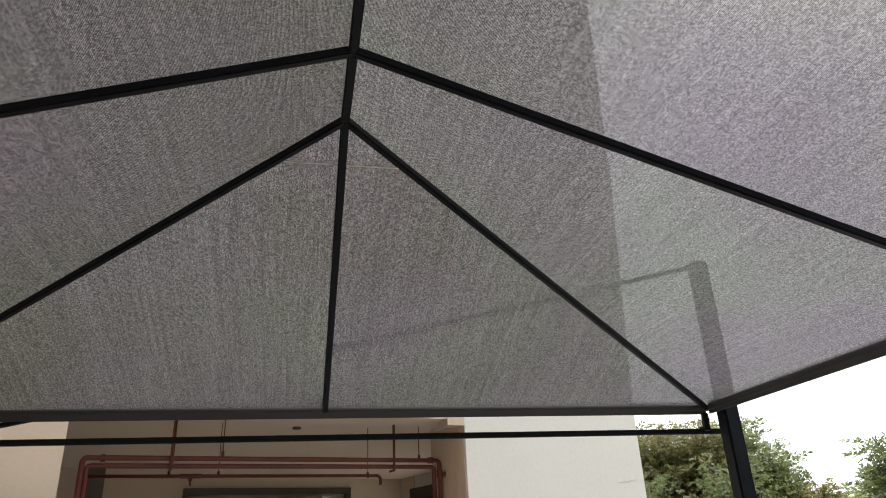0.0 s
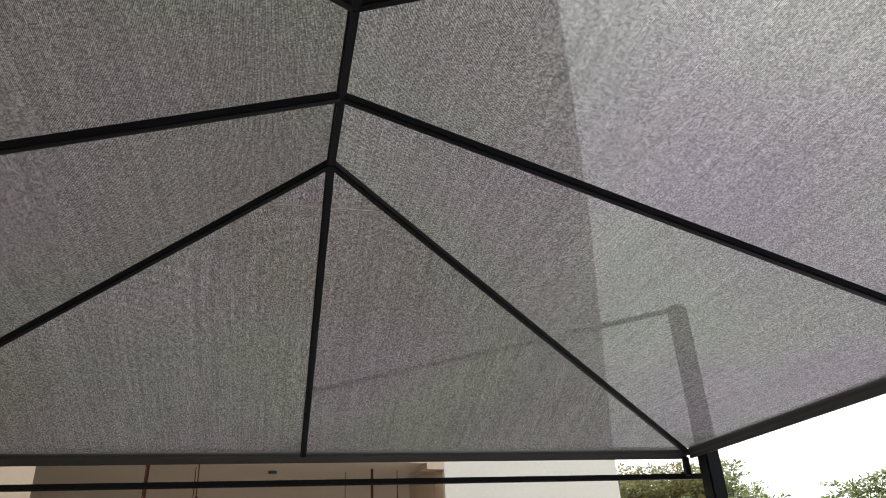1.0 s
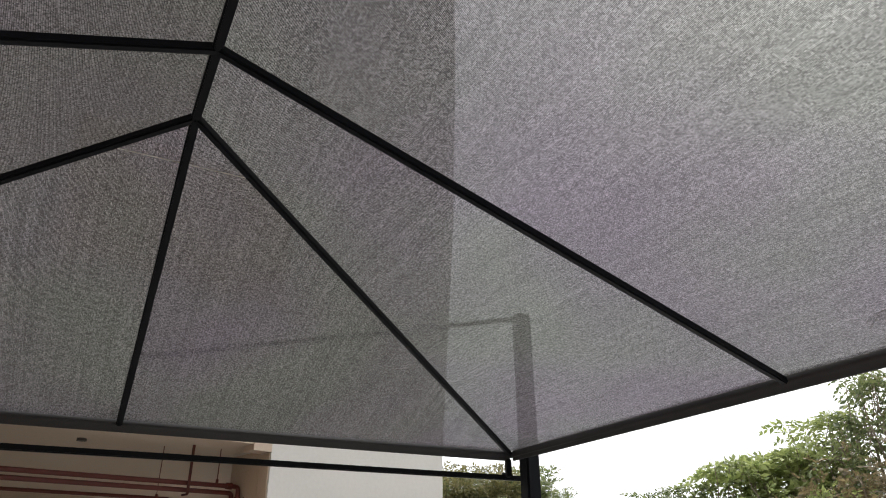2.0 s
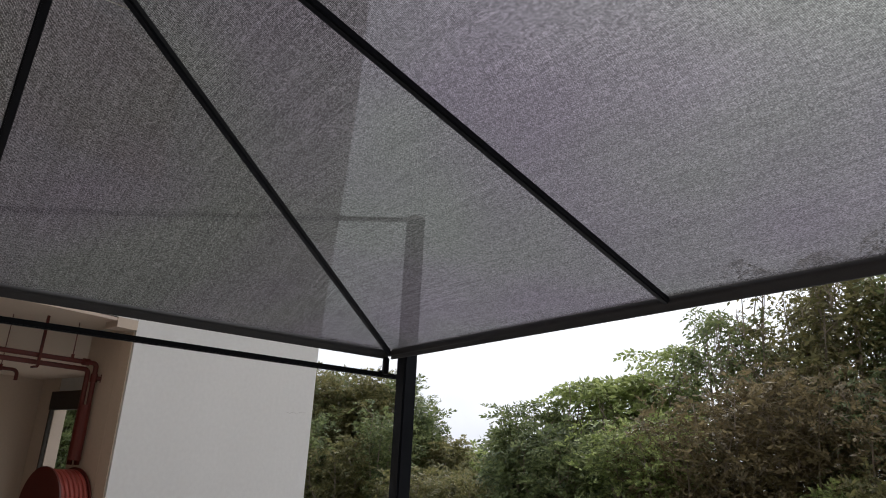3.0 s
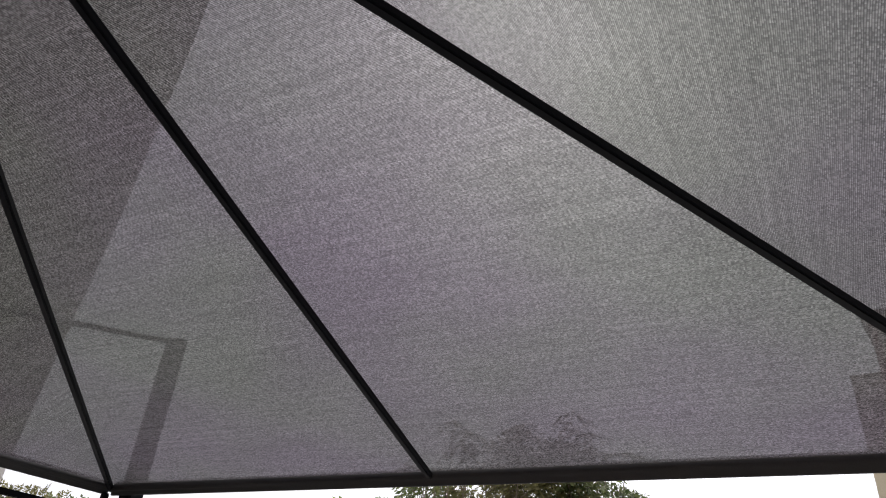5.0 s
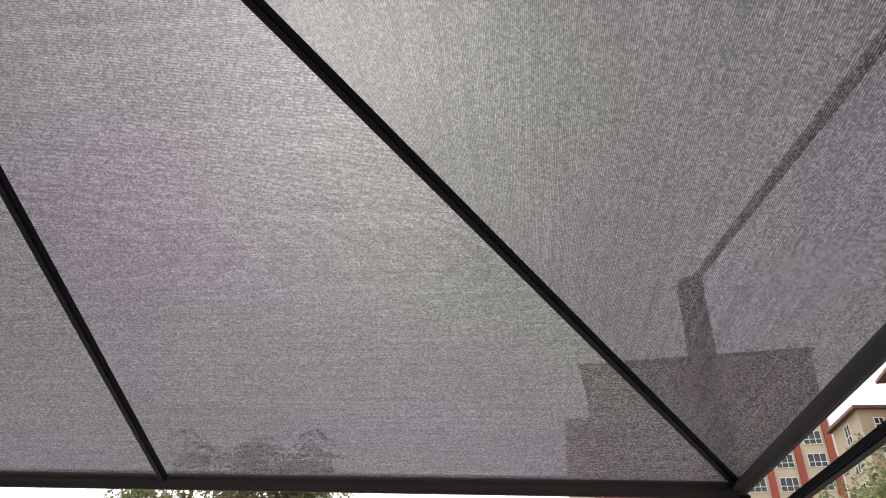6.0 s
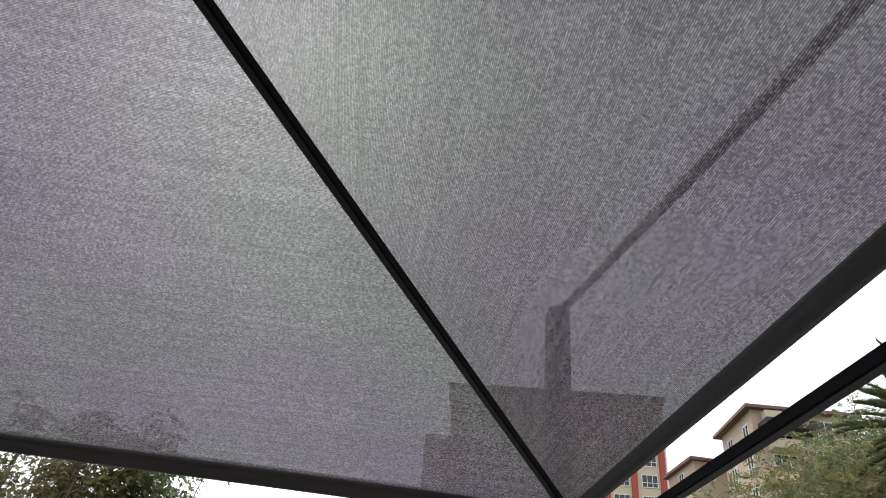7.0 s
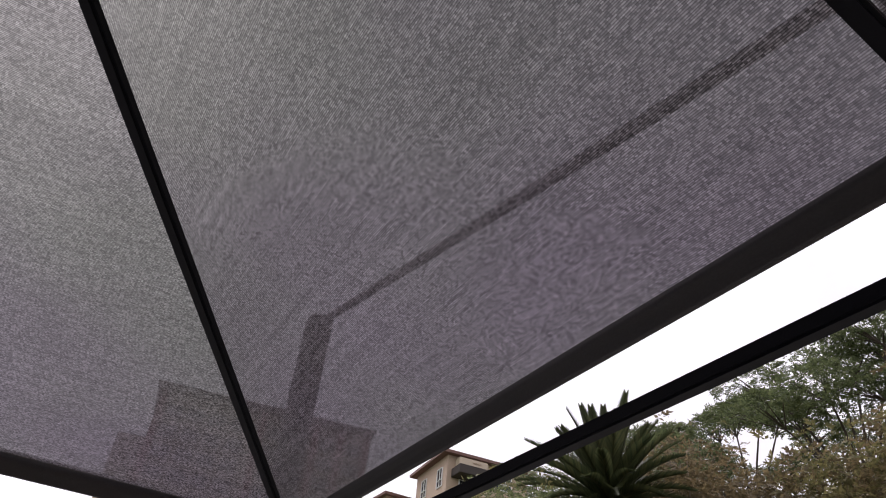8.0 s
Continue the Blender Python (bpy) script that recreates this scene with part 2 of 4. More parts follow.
for (x, y) in POSTS:
    east = x > 0
    bm = bm_new()
    tube(bm, (x, y, 0.012), (x, y, EZ + 0.6 if east else EZ + 0.02), 0.062, bevel=0.006)
    part("post", bm, STEEL, gazebo)
    bm = bm_new()
    box(bm, x - 0.07, x + 0.07, y - 0.07, y + 0.07, 0.004, 0.014, 0.002)
    part("base_plate", bm, STEEL, gazebo)
    s = 1 if y > 0 else -1
    if east:
        bm = bm_new()
        tube(bm, (x, y, EZ + 0.585), (0.01, s * 1.36, EZ + 0.215), 0.018, bevel=0.003)
        part("brace", bm, STEEL, gazebo)
        bm = bm_new()
        tube(bm, (0.01, s * 1.36, EZ + 0.005), (0.01, s * 1.36, EZ + 0.225), 0.016, bevel=0.003)
        part("brace_strut", bm, STEEL, gazebo)

# ---- the canopy cloth ----
def cloth_face(bm, uvl, corners, sag, nu, nv):
    """One panel between a top edge (two points, may coincide) and a bottom edge, slightly slack."""
    tl, tr, bl, br = corners
    along = (br - bl).normalized()
    nrm = (br - bl).cross(((tl + tr) / 2) - bl).normalized()
    down = along.cross(nrm)
    grid = []
    for j in range(nv + 1):
        v = j / nv
        row = []
        for i in range(nu + 1):
            u = i / nu
            p = tl.lerp(tr, u).lerp(bl.lerp(br, u), v)
            k = sag * 16 * u * (1 - u) * v * (1 - v)
            row.append(bm.verts.new(p + Vector((0, 0, 0.014 - k))))
        grid.append(row)
    for j in range(nv):
        for i in range(nu):
            f = bm.faces.new((grid[j][i], grid[j][i + 1], grid[j + 1][i + 1], grid[j + 1][i]))
            f.smooth = True
            for lp in f.loops:
                d = lp.vert.co - bl
                lp[uvl].uv = (d.dot(along), d.dot(down)) if bl.y > 1 and br.y > 1 else (d.dot(down), d.dot(along))


canopy = empty("canopy", pose(0, 0, 0), "grey knitted shade cloth canopy stretched over the frame", "canopy")
panels = [
    (A, A, MN, NW), (A, A, NE, MN),
    (B, B, SW, MS), (B, B, MS, SE),
    (M, A, ME, NE), (B, M, SE, ME),
    (A, M, NW, MW), (M, B, MW, SW),
]
for q in panels:
    bm = bm_new()
    uvl = bm.loops.layers.uv.new("weave")
    cloth_face(bm, uvl, q, 0.004, 12, 12)
    sheet = part("cloth_panel", bm, CLOTH, canopy, smooth=True)
    if sheet.data.polygons[0].normal.z > 0:
        sheet.data.flip_normals()
for a, b, o in ((NE, NW, (0, 0.012, 0)), (SE, SW, (0, 0.004, -0.004)), (NE, SE, (0.012, 0, 0)), (NW, SW, (-0.012, 0, 0))):
    bm = bm_new()
    o = Vector(o)
    past = (b - a).normalized() * 0.012
    tube(bm, a + o - past, b + o + past, 0.036, 0.037 if a == SE and b == SW else 0.046, bevel=0.013)
    part("hem", bm, HEM, canopy, smooth=True)
THREAD = mottled("pale_stitching", (0.55, 0.54, 0.52), (0.65, 0.64, 0.62), 8, 200, 0.8)
bm = bm_new()
zs = EZ + RISE * (HL - 0.37) / (HL - RIDGE) + 0.0095
tube(bm, (-0.17, 0.37, zs), (0.17, 0.37, zs), 0.003, 0.002, bevel=0.0004)
part("seam", bm, THREAD, canopy, "pale stitched seam")

# ---- ground ----
GRASS = mottled("rough_grass", (0.05, 0.07, 0.025), (0.11, 0.12, 0.05), 0.4, 8, 0.95, bump=0.6, depth=0.03)
PAVE = mottled("grey_concrete_paving", (0.23, 0.22, 0.205), (0.31, 0.295, 0.275), 1.5, 40, 0.9, bump=0.3, depth=0.004)
bm = bm_new()
bmesh.ops.create_grid(bm, x_segments=8, y_segments=8, size=900)
tagged(link("ground", bm, GRASS), "rough grassy ground around the gazebo", "ground", kind="structure").location.z = -0.02
bm = bm_new()
box(bm, -9, 6.5, -7, 11, -0.2, 0.004)
tagged(link("pavement", bm, PAVE), "grey concrete paving under the gazebo", "pavement", kind="structure")

# ---- the white building to the north, turned 17 degrees ----
HOUSE = pose(0.71, 2.204, 0.155, 0, 0, 17) @ Matrix.Scale(0.9, 4)
FLOOR = -0.17
DARKBOX = mottled("dark_brown_lintel", (0.03, 0.022, 0.018), (0.05, 0.04, 0.032), 4, 60, 0.7)
TRIM = mottled("dark_door_frame", (0.05, 0.04, 0.035), (0.08, 0.065, 0.055), 5, 80, 0.55)
TAN = mottled("tan_plaster", (0.33, 0.26, 0.19), (0.42, 0.33, 0.25), 0.8, 30, 0.85, bump=0.3, depth=0.003)
CEILZ = 2.165
TOPZ = 19.0


def wall(name, label, boxes, material):
    bm = bm_new()
    for b in boxes:
        box(bm, *b)
    ob = link(name, bm, material)
    ob.matrix_world = HOUSE
    return tagged(ob, label, "wall", kind="structure")


wall("wall_pier_east", "white painted plaster pier of the building", [(0, 1.238, 0, 0.39, FLOOR, CEILZ + 0.4)], PLASTER)
# same plane as the east pier, toned darker cream for the shade on it
wall("wall_pier_west", "pale cream plaster wall beside the recess, its shade put into the colour", [(-7, -1.89, 0, 0.39, FLOOR, CEILZ + 0.4)], CREAM_SHADED)
bm = bm_new()
edge = [(-7, CEILZ + 0.02), (1.238, CEILZ + 0.02), (1.375, 4.0), (1.43, 5.7), (1.435, TOPZ), (-7, TOPZ)]
fr, bk = [bm.verts.new((s, 0.006, z)) for s, z in edge], [bm.verts.new((s, 0.30, z)) for s, z in edge]
bm.faces.new(fr)
bm.faces.new(bk[::-1])
for k in range(6):
    bm.faces.new((fr[k], bk[k], bk[k - 1], fr[k - 1]))
bmesh.ops.recalc_face_normals(bm, faces=bm.faces)
ob = link("wall_upper", bm, PLASTER)
ob.matrix_world = HOUSE
tagged(ob, "tall white painted plaster facade above the recess", "wall", kind="structure")
wall("wall_side", "white plaster side wall with an open doorway", [
    (1.12, 1.235, 0.392, 1.7, FLOOR, CEILZ), (1.12, 1.21, 1.7, 2.9, 2.02, CEILZ), (1.12, 1.21, 2.9, 6.5, FLOOR, CEILZ), (1.0, 1.21, 0.302, 6.5, CEILZ + 0.02, TOPZ)], PLASTER)
# the cream here holds the warm shade of the recess
wall("wall_back", "plaster back wall of the recess with a wide doorway, warm shade put in as cream", [
    (-7, -0.93, 3.2, 3.4, FLOOR, CEILZ), (-0.93, 0.58, 3.2, 3.4, 2.09, CEILZ), (0.58, 1.118, 3.2, 3.4, FLOOR, CEILZ)], CREAM_SHADED)
# a dark slab takes the place of a shaded opening in the recess
OPENING_SHADE = mottled("opening_shade_grey", (0.10, 0.095, 0.085), (0.14, 0.13, 0.115), 2, 50, 0.8, bump=0.1)
wall("wall_dark_opening", "dark grey slab standing for the shade in an opening at the west end of the recess", [(-1.745, -1.59, 2.43, 2.6, FLOOR, CEILZ - 0.002)], OPENING_SHADE)
wall("wall_recess_side", "cream plaster side wall of the recess", [(-2.6, -1.75, 2.41, 3.19, FLOOR, CEILZ - 0.002)], CREAM_SHADED)
# flat panel whose cream stands for the darker tone of a recess
wall("wall_panel", "flat cream panel standing for a darker recess in the white facade", [(-1.24, -0.02, 0.001, 0.0055, 2.92, 3.66)], CREAM_SHADED)
wall("wall_corridor", "cream plaster wall at the far end of the corridor", [(-7, 0.99, 5.2, 5.4, FLOOR, CEILZ)], CREAM_SHADED)
# added out of view: keeps western sky light off the canopy, tan to bounce less
wall("wall_sky_blocker", "added unseen tan wall to the west that holds back sky light", [(-7.4, -4.2, -15.0, -0.002, FLOOR, TOPZ)], TAN)
# thin linings that colour white plaster cream where bounced light and shade fall
wall("wall_reveal_shade", "thin cream lining that puts warm shade on the white reveal of the pier", [(-0.105, -0.001, -0.003, 0.10, CEILZ - 0.03, CEILZ + 0.018), (1.111, 1.21, 2.893, 2.899, FLOOR, 2.018), (-0.006, -0.001, 0.102, 0.39, FLOOR, CEILZ - 0.014), (-0.006, -0.001, 0.012, 0.10, FLOOR, CEILZ - 0.034), (1.112, 1.118, 0.395, 1.7, FLOOR, CEILZ), (1.112, 1.118, 2.9, 3.19, FLOOR, CEILZ)], CREAM_SHADED)
wall("wall_recess_west", "cream plaster wall closing the recess", [(-7.2, -7, 0, 6.5, FLOOR, TOPZ)], PLASTER)
wall("wall_rear", "white plaster rear facade", [(-7, 1.21, 6.5, 6.7, 2.3, TOPZ), (-7, -5.5, 6.5, 6.7, FLOOR, 2.3)], PLASTER)
# unseen floor slab, added pale to throw light onto the ceiling and back wall
BOUNCE = mottled("pale_bounce_floor", (0.5, 0.47, 0.42), (0.58, 0.55, 0.5), 1.5, 30, 0.4, bump=0.05)
bm = bm_new()
box(bm, -7, 1.11, 0.395, 6.49, FLOOR + 0.002, FLOOR + 0.02)
ob = link("floor", bm, BOUNCE)
ob.matrix_world = HOUSE
tagged(ob, "added unseen pale floor that bounces light into the recess", "floor", kind="structure")
bm = bm_new()
box(bm, -7, 1.21, 0.004, 6.5, CEILZ, CEILZ + 0.015)
ob = link("ceiling", bm, CREAM_SHADED)
ob.matrix_world = HOUSE
tagged(ob, "cream painted ceiling of the recess", "ceiling", kind="structure")
bm = bm_new()
box(bm, -7, 1.215, 0.0, 6.7, TOPZ, TOPZ + 0.3)
ob = link("roof", bm, PLASTER)
ob.matrix_world = HOUSE
tagged(ob, "flat concrete roof slab of the white building", "roof", kind="structure")


def under(name, m, label, category, group="", kind=""):
    return empty(name, HOUSE @ m, label, category, group, kind)


dr = under("door_1", pose(0, 3.2, 0), "dark door frame in the recess back wall", "door", kind="structure")
bm = bm_new()
box(bm, -0.93, 0.58, -0.03, 0.06, 2.035, 2.088, 0.004)
part("door_header", bm, TRIM, dr)
for x in (-0.93, 0.54):
    bm = bm_new()
    box(bm, x, x + 0.04, -0.03, 0.06, FLOOR, 2.035, 0.004)
    part("door_jamb", bm, TRIM, dr)
dr = under("door_2", pose(1.11, 1.7, 0), "dark lintel over the open side doorway", "door", kind="structure")
bm = bm_new()
box(bm, -0.04, 0.0, -0.02, 1.22, 1.90, 2.05, 0.004)
part("lintel", bm, DARKBOX, dr)
bm = bm_new()
box(bm, -0.03, 0.0, 1.20, 1.225, FLOOR, 1.90, 0.004)
part("door_jamb", bm, DARKBOX, dr)

# fire pipes under the ceiling
PD = 0.25
fp = under("fire_main_pipe", pose(0, PD, 0), "red painted steel fire main hung under the ceiling", "pipe")


def pipe(pts, dia, name, parent, bend=0.04):
    """A pipe along pts with rounded elbows, as a bevelled curve turned to mesh by hand: short segments round each corner."""
    path = [Vector(pts[0])]
    for i in range(1, len(pts) - 1):
        p, a, b = Vector(pts[i]), Vector(pts[i - 1]), Vector(pts[i + 1])
        u, v = (a - p).normalized() * bend, (b - p).normalized() * bend
        for k in range(7):
            t = k / 6
            path.append((p + u) * (1 - t) ** 2 + p * 2 * t * (1 - t) + (p + v) * t * t)
    path.append(Vector(pts[-1]))
    bm = bm_new()
    rings, n = [], 12
    side = None
    for i, p in enumerate(path):
        d = (path[min(i + 1, len(path) - 1)] - path[max(i - 1, 0)]).normalized()
        if side is None:
            side = d.orthogonal().normalized()
        side = (side - d * side.dot(d)).normalized()
        up = d.cross(side)
        rings.append([bm.verts.new(p + (side * math.cos(2 * math.pi * k / n) + up * math.sin(2 * math.pi * k / n)) * dia / 2) for k in range(n)])
    for r0, r1 in zip(rings, rings[1:]):
        for k in range(n):
            bm.faces.new((r0[k], r0[(k + 1) % n], r1[(k + 1) % n], r1[k]))
    bm.faces.new(rings[0])
    bm.faces.new(rings[-1])
    return part(name, bm, RED, parent, smooth=True)


def collar(bm, p, q, dia):
    tube(bm, p, q, dia, round_=True, seg=14)
    return bm


pipe([(-1.81, 0, FLOOR), (-1.81, 0, 1.972), (-0.03, 0, 1.982), (-0.03, 0, 1.50)], 0.024, "upper_pipe", fp, 0.022)
pipe([(-1.79, 0.02, FLOOR), (-1.79, 0.02, 1.940), (-0.055, 0.02, 1.950), (-0.055, 0.02, 1.50)], 0.024, "lower_pipe", fp, 0.022)
for p, q in (((-0.07, 0, 1.982), (-0.10, 0, 1.982)), ((-0.03, 0, 1.93), (-0.03, 0, 1.89)), ((-0.042, 0.01, 1.78), (-0.042, 0.01, 1.52)), ((-1.74, 0, 1.972), (-1.72, 0, 1.972))):
    bm = bm_new()
    collar(bm, p, q, 0.034 if abs(p[2] - q[2]) < 0.1 else 0.06)
    part("pipe_collar", bm, RED, fp, smooth=False)
bm = bm_new()
tube(bm, (-0.03, 0, 1.91), (0.0, -0.02, 1.91), 0.022, round_=True)
tube(bm, (0.0, -0.02, 1.89), (0.0, -0.02, 1.93), 0.016, round_=True)
part("valve", bm, RED, fp)
for x, z in ((-1.44, 2.0), (-0.315, 2.015)):
    bm = bm_new()
    tube(bm, (x, -0.02, 1.925), (x, -0.02, CEILZ), 0.012, bevel=0.002)
    tube(bm, (x, -0.02, 1.925), (x, 0.04, 1.925), 0.010, bevel=0.002)
    part("hanger_bracket", bm, RED, fp)
for x in (-1.21, -0.155):
    bm = bm_new()
    tube(bm, (x, 0, 1.98), (x, 0, CEILZ), 0.005, round_=True, seg=8)
    tube(bm, (x, 0, 1.975), (x, 0, 2.01), 0.015, round_=True)
    part("hanger_rod", bm, RED, fp)
sp = under("sprinkler_pipe", pose(0, PD + 0.12, 0), "thin red sprinkler pipe with a downward nozzle", "pipe")
pipe([(-1.80, 0, 1.905), (-0.335, 0, 1.912), (-0.335, 0, 1.865)], 0.017, "branch_pipe", sp, 0.025)
for x in (-1.43, -1.20, -0.41):
    bm = bm_new()
    tube(bm, (x, 0, 1.91), (x, 0, CEILZ), 0.004, round_=True, seg=8)
    tube(bm, (x, 0, 1.90), (x, 0, 1.93), 0.013, round_=True)
    part("hanger_rod", bm, RED, sp)
bm = bm_new()
tube(bm, (-1.33, 0, 1.905), (-1.33, 0, 1.885), 0.018, round_=True)
tube(bm, (-1.33, 0, 1.885), (-1.33, 0, 1.862), 0.010, round_=True)
tube(bm, (-1.38, 0, 1.907), (-1.28, 0, 1.908), 0.022, round_=True)
part("nozzle", bm, RED, sp)

# hose reel
HOSE = mottled("red_rubber_hose", (0.26, 0.04, 0.03), (0.34, 0.065, 0.045), 8, 150, 0.5, bump=0.1, depth=0.001)
hr = under("hose_reel", pose(-0.085, 0.27, 1.30), "red fire hose reel with coiled hose on the pier", "hose reel")
for x in (-0.075, 0.063):
    bm = bm_new()
    tube(bm, (x, 0, 0), (x + 0.008, 0, 0), 0.38, round_=True, seg=40)
    part("reel_disc", bm, RED, hr)
for k in range(6):
    bm = bm_new()
    x = -0.053 + k * 0.0215
    n, mseg = 40, 10
    rg = []
    for i in range(n):
        a = 2 * math.pi * i / n
        rg.append([bm.verts.new((x + 0.0105 * math.cos(2 * math.pi * j / mseg), (0.17 + 0.0105 * math.sin(2 * math.pi * j / mseg)) * math.cos(a), (0.17 + 0.0105 * math.sin(2 * math.pi * j / mseg)) * math.sin(a))) for j in range(mseg)])
    for i in range(n):
        for j in range(mseg):
            bm.faces.new((rg[i][j], rg[(i + 1) % n][j], rg[(i + 1) % n][(j + 1) % mseg], rg[i][(j + 1) % mseg]))
    part("hose_coil", bm, HOSE, hr, smooth=True)
bm = bm_new()
tube(bm, (-0.085, 0, 0), (0.082, 0, 0), 0.04, round_=True)
tube(bm, (0.0, 0.0, 0.0), (0.0, 0.115, 0.0), 0.03, round_=True)
part("axle", bm, RED, hr)

# a fine crack in the pier's plaster
CRACK = mottled("dark_crack", (0.42, 0.41, 0.39), (0.5, 0.49, 0.46), 20, 200, 0.9, bump=0)
crack = under("plaster_crack", pose(1.02, -0.001, 1.845), "thin hairline crack in the white plaster", "crack")
bm = bm_new()
pc = [Vector((0, 0, 0)), Vector((0.035, 0, -0.006)), Vector((0.06, 0, 0.004)), Vector((0.085, 0, -0.004)), Vector((0.12, 0, 0.008)), Vector((0.16, 0, 0.012))]
for p, q in zip(pc, pc[1:]):
    tube(bm, p, q, 0.0014, 0.0012, bevel=0.0)
part("crack_line", bm, CRACK, crack)

# ceiling spot
cl = under("ceiling_light", pose(-0.80, 0.42, CEILZ - 0.012), "small round ceiling fitting", "ceiling light")
bm = bm_new()
tube(bm, (0, 0, 0), (0, 0, 0.012), 0.045, round_=True, seg=24)
part("fitting", bm, TRIM, cl)

# ---- vegetation ----
def leaf_material(name, c1, c2, k=0.45):
    """Leaf green that varies leaf by leaf, with light passing through."""
    m, n, l, b = mat(name, 0.5)
    g = n.new("ShaderNodeNewGeometry")
    x = n.new("ShaderNodeMix")
    x.data_type = "RGBA"
    x.inputs["A"].default_value, x.inputs["B"].default_value = (*c1, 1), (*c2, 1)
    tc = n.new("ShaderNodeTexCoord")
    nz = n.new("ShaderNodeTexNoise")
    nz.inputs["Scale"].default_value, nz.inputs["Detail"].default_value = 0.9, 4
    l.new(tc.outputs["Object"], nz.inputs["Vector"])
    a = n.new("ShaderNodeMath")
    a.operation = "ADD"
    l.new(g.outputs["Random Per Island"], a.inputs[0])
    l.new(nz.outputs[0], a.inputs[1])
    r = n.new("ShaderNodeMapRange")
    r.inputs["From Min"].default_value, r.inputs["From Max"].default_value = 0.5, 1.5
    l.new(a.outputs[0], r.inputs["Value"])
    l.new(r.outputs[0], x.inputs["Factor"])
    l.new(x.outputs["Result"], b.inputs["Base Color"])
    b.inputs["Specular IOR Level"].default_value = 0.5
    t = n.new("ShaderNodeBsdfTranslucent")
    l.new(x.outputs["Result"], t.inputs["Color"])
    mx = n.new("ShaderNodeMixShader")
    mx.inputs[0].default_value = 0.5
    l.new(b.outputs[0], mx.inputs[1])
    l.new(t.outputs[0], mx.inputs[2])
    l.new(mx.outputs[0], n["Material Output"].inputs[0])
    return m


BARK = mottled("grey_brown_bark", (0.13, 0.105, 0.08), (0.27, 0.22, 0.165), 3, 30, 0.9, bump=0.6, depth=0.02)
DARK_LEAF = leaf_material("dark_green_leaf", (0.063, 0.087, 0.041), (0.185, 0.215, 0.097))
MID_LEAF = leaf_material("mid_green_leaf", (0.085, 0.114, 0.047), (0.239, 0.271, 0.114))
LIGHT_LEAF = leaf_material("light_green_leaf", (0.150, 0.195, 0.061), (0.383, 0.431, 0.161))
DRY_LEAF = leaf_material("dry_brown_leaf", (0.104, 0.083, 0.044), (0.256, 0.201, 0.104))
OLIVE_LEAF = leaf_material("olive_leaf", (0.104, 0.104, 0.044), (0.256, 0.232, 0.098))


def sprays(rng, base, way, size, droop=0.5, pairs=5, length=3.2):
    """Feathered leaves: from each base a short stalk along way that carries pairs of folded leaflets and bends down."""
    n = len(base)
    way = way / (np.linalg.norm(way, axis=1)[:, None] + 1e-9)
    side = np.cross(way, rng.normal(size=(n, 3)) * 0.5 + [0, 0, 1.0])
    side /= np.linalg.norm(side, axis=1)[:, None] + 1e-9
    up = np.cross(side, way)
    sz = size * (0.65 + 0.7 * rng.random(n))[:, None]
    out = []
    for k in range(pairs * 2):
        s = (k // 2 + 1) / pairs
        sg = 1 if k % 2 else -1
        p = base + way * sz * length * s - np.array([0, 0, 1.0]) * sz * length * droop * s * s
        d = side * sg * 0.8 + way * (0.35 + 0.8 * s) + rng.normal(scale=0.28, size=(n, 3)) - np.array([0, 0, 1.0]) * droop * (0.3 + s)
        d /= np.linalg.norm(d, axis=1)[:, None] + 1e-9
        w = np.cross(d, up + rng.normal(scale=0.3, size=(n, 3)))
        w /= np.linalg.norm(w, axis=1)[:, None] + 1e-9
        ll = sz * (0.75 + 0.5 * rng.random(n))[:, None]
        v = np.empty((n, 4, 3))
        v[:, 0] = p
        v[:, 1] = p + d * ll * 0.45 + w * ll * 0.235
        v[:, 2] = p + d * ll
        v[:, 3] = p + d * ll * 0.45 - w * ll * 0.235
        out.append(v)
    v = np.concatenate(out, 0)
    i = np.arange(len(v))[:, None] * 4
    return v.reshape(-1, 3), np.concatenate([i + [0, 1, 2], i + [0, 2, 3]], 0)


def mesh_of(name, v, f, material, parent):
    me = bpy.data.meshes.new(name)
    me.from_pydata(v.tolist(), [], f.tolist())
    me.materials.append(material)
    ob = new(name, me)
    ob.parent = parent
    return ob


def limb(bm, pts, r0, r1, seg=7):
    rings = []
    side = Vector((1, 0, 0))
    for i, p in enumerate(pts):
        d = (pts[min(i + 1, len(pts) - 1)] - pts[max(i - 1, 0)]).normalized()
        side = (side - d * side.dot(d))
        if side.length < 1e-3:
            side = d.orthogonal()
        side.normalize()
        up = d.cross(side)
        r = r0 + (r1 - r0) * i / (len(pts) - 1)
        rings.append([bm.verts.new(p + (side * math.cos(2 * math.pi * k / seg) + up * math.sin(2 * math.pi * k / seg)) * r) for k in range(seg)])
    for a, b in zip(rings, rings[1:]):
        for k in range(seg):
            bm.faces.new((a[k], a[(k + 1) % seg], b[(k + 1) % seg], b[k]))


def at(az, dist):
    return -0.13 + dist * math.sin(radians(az)), -0.95 + dist * math.cos(radians(az))


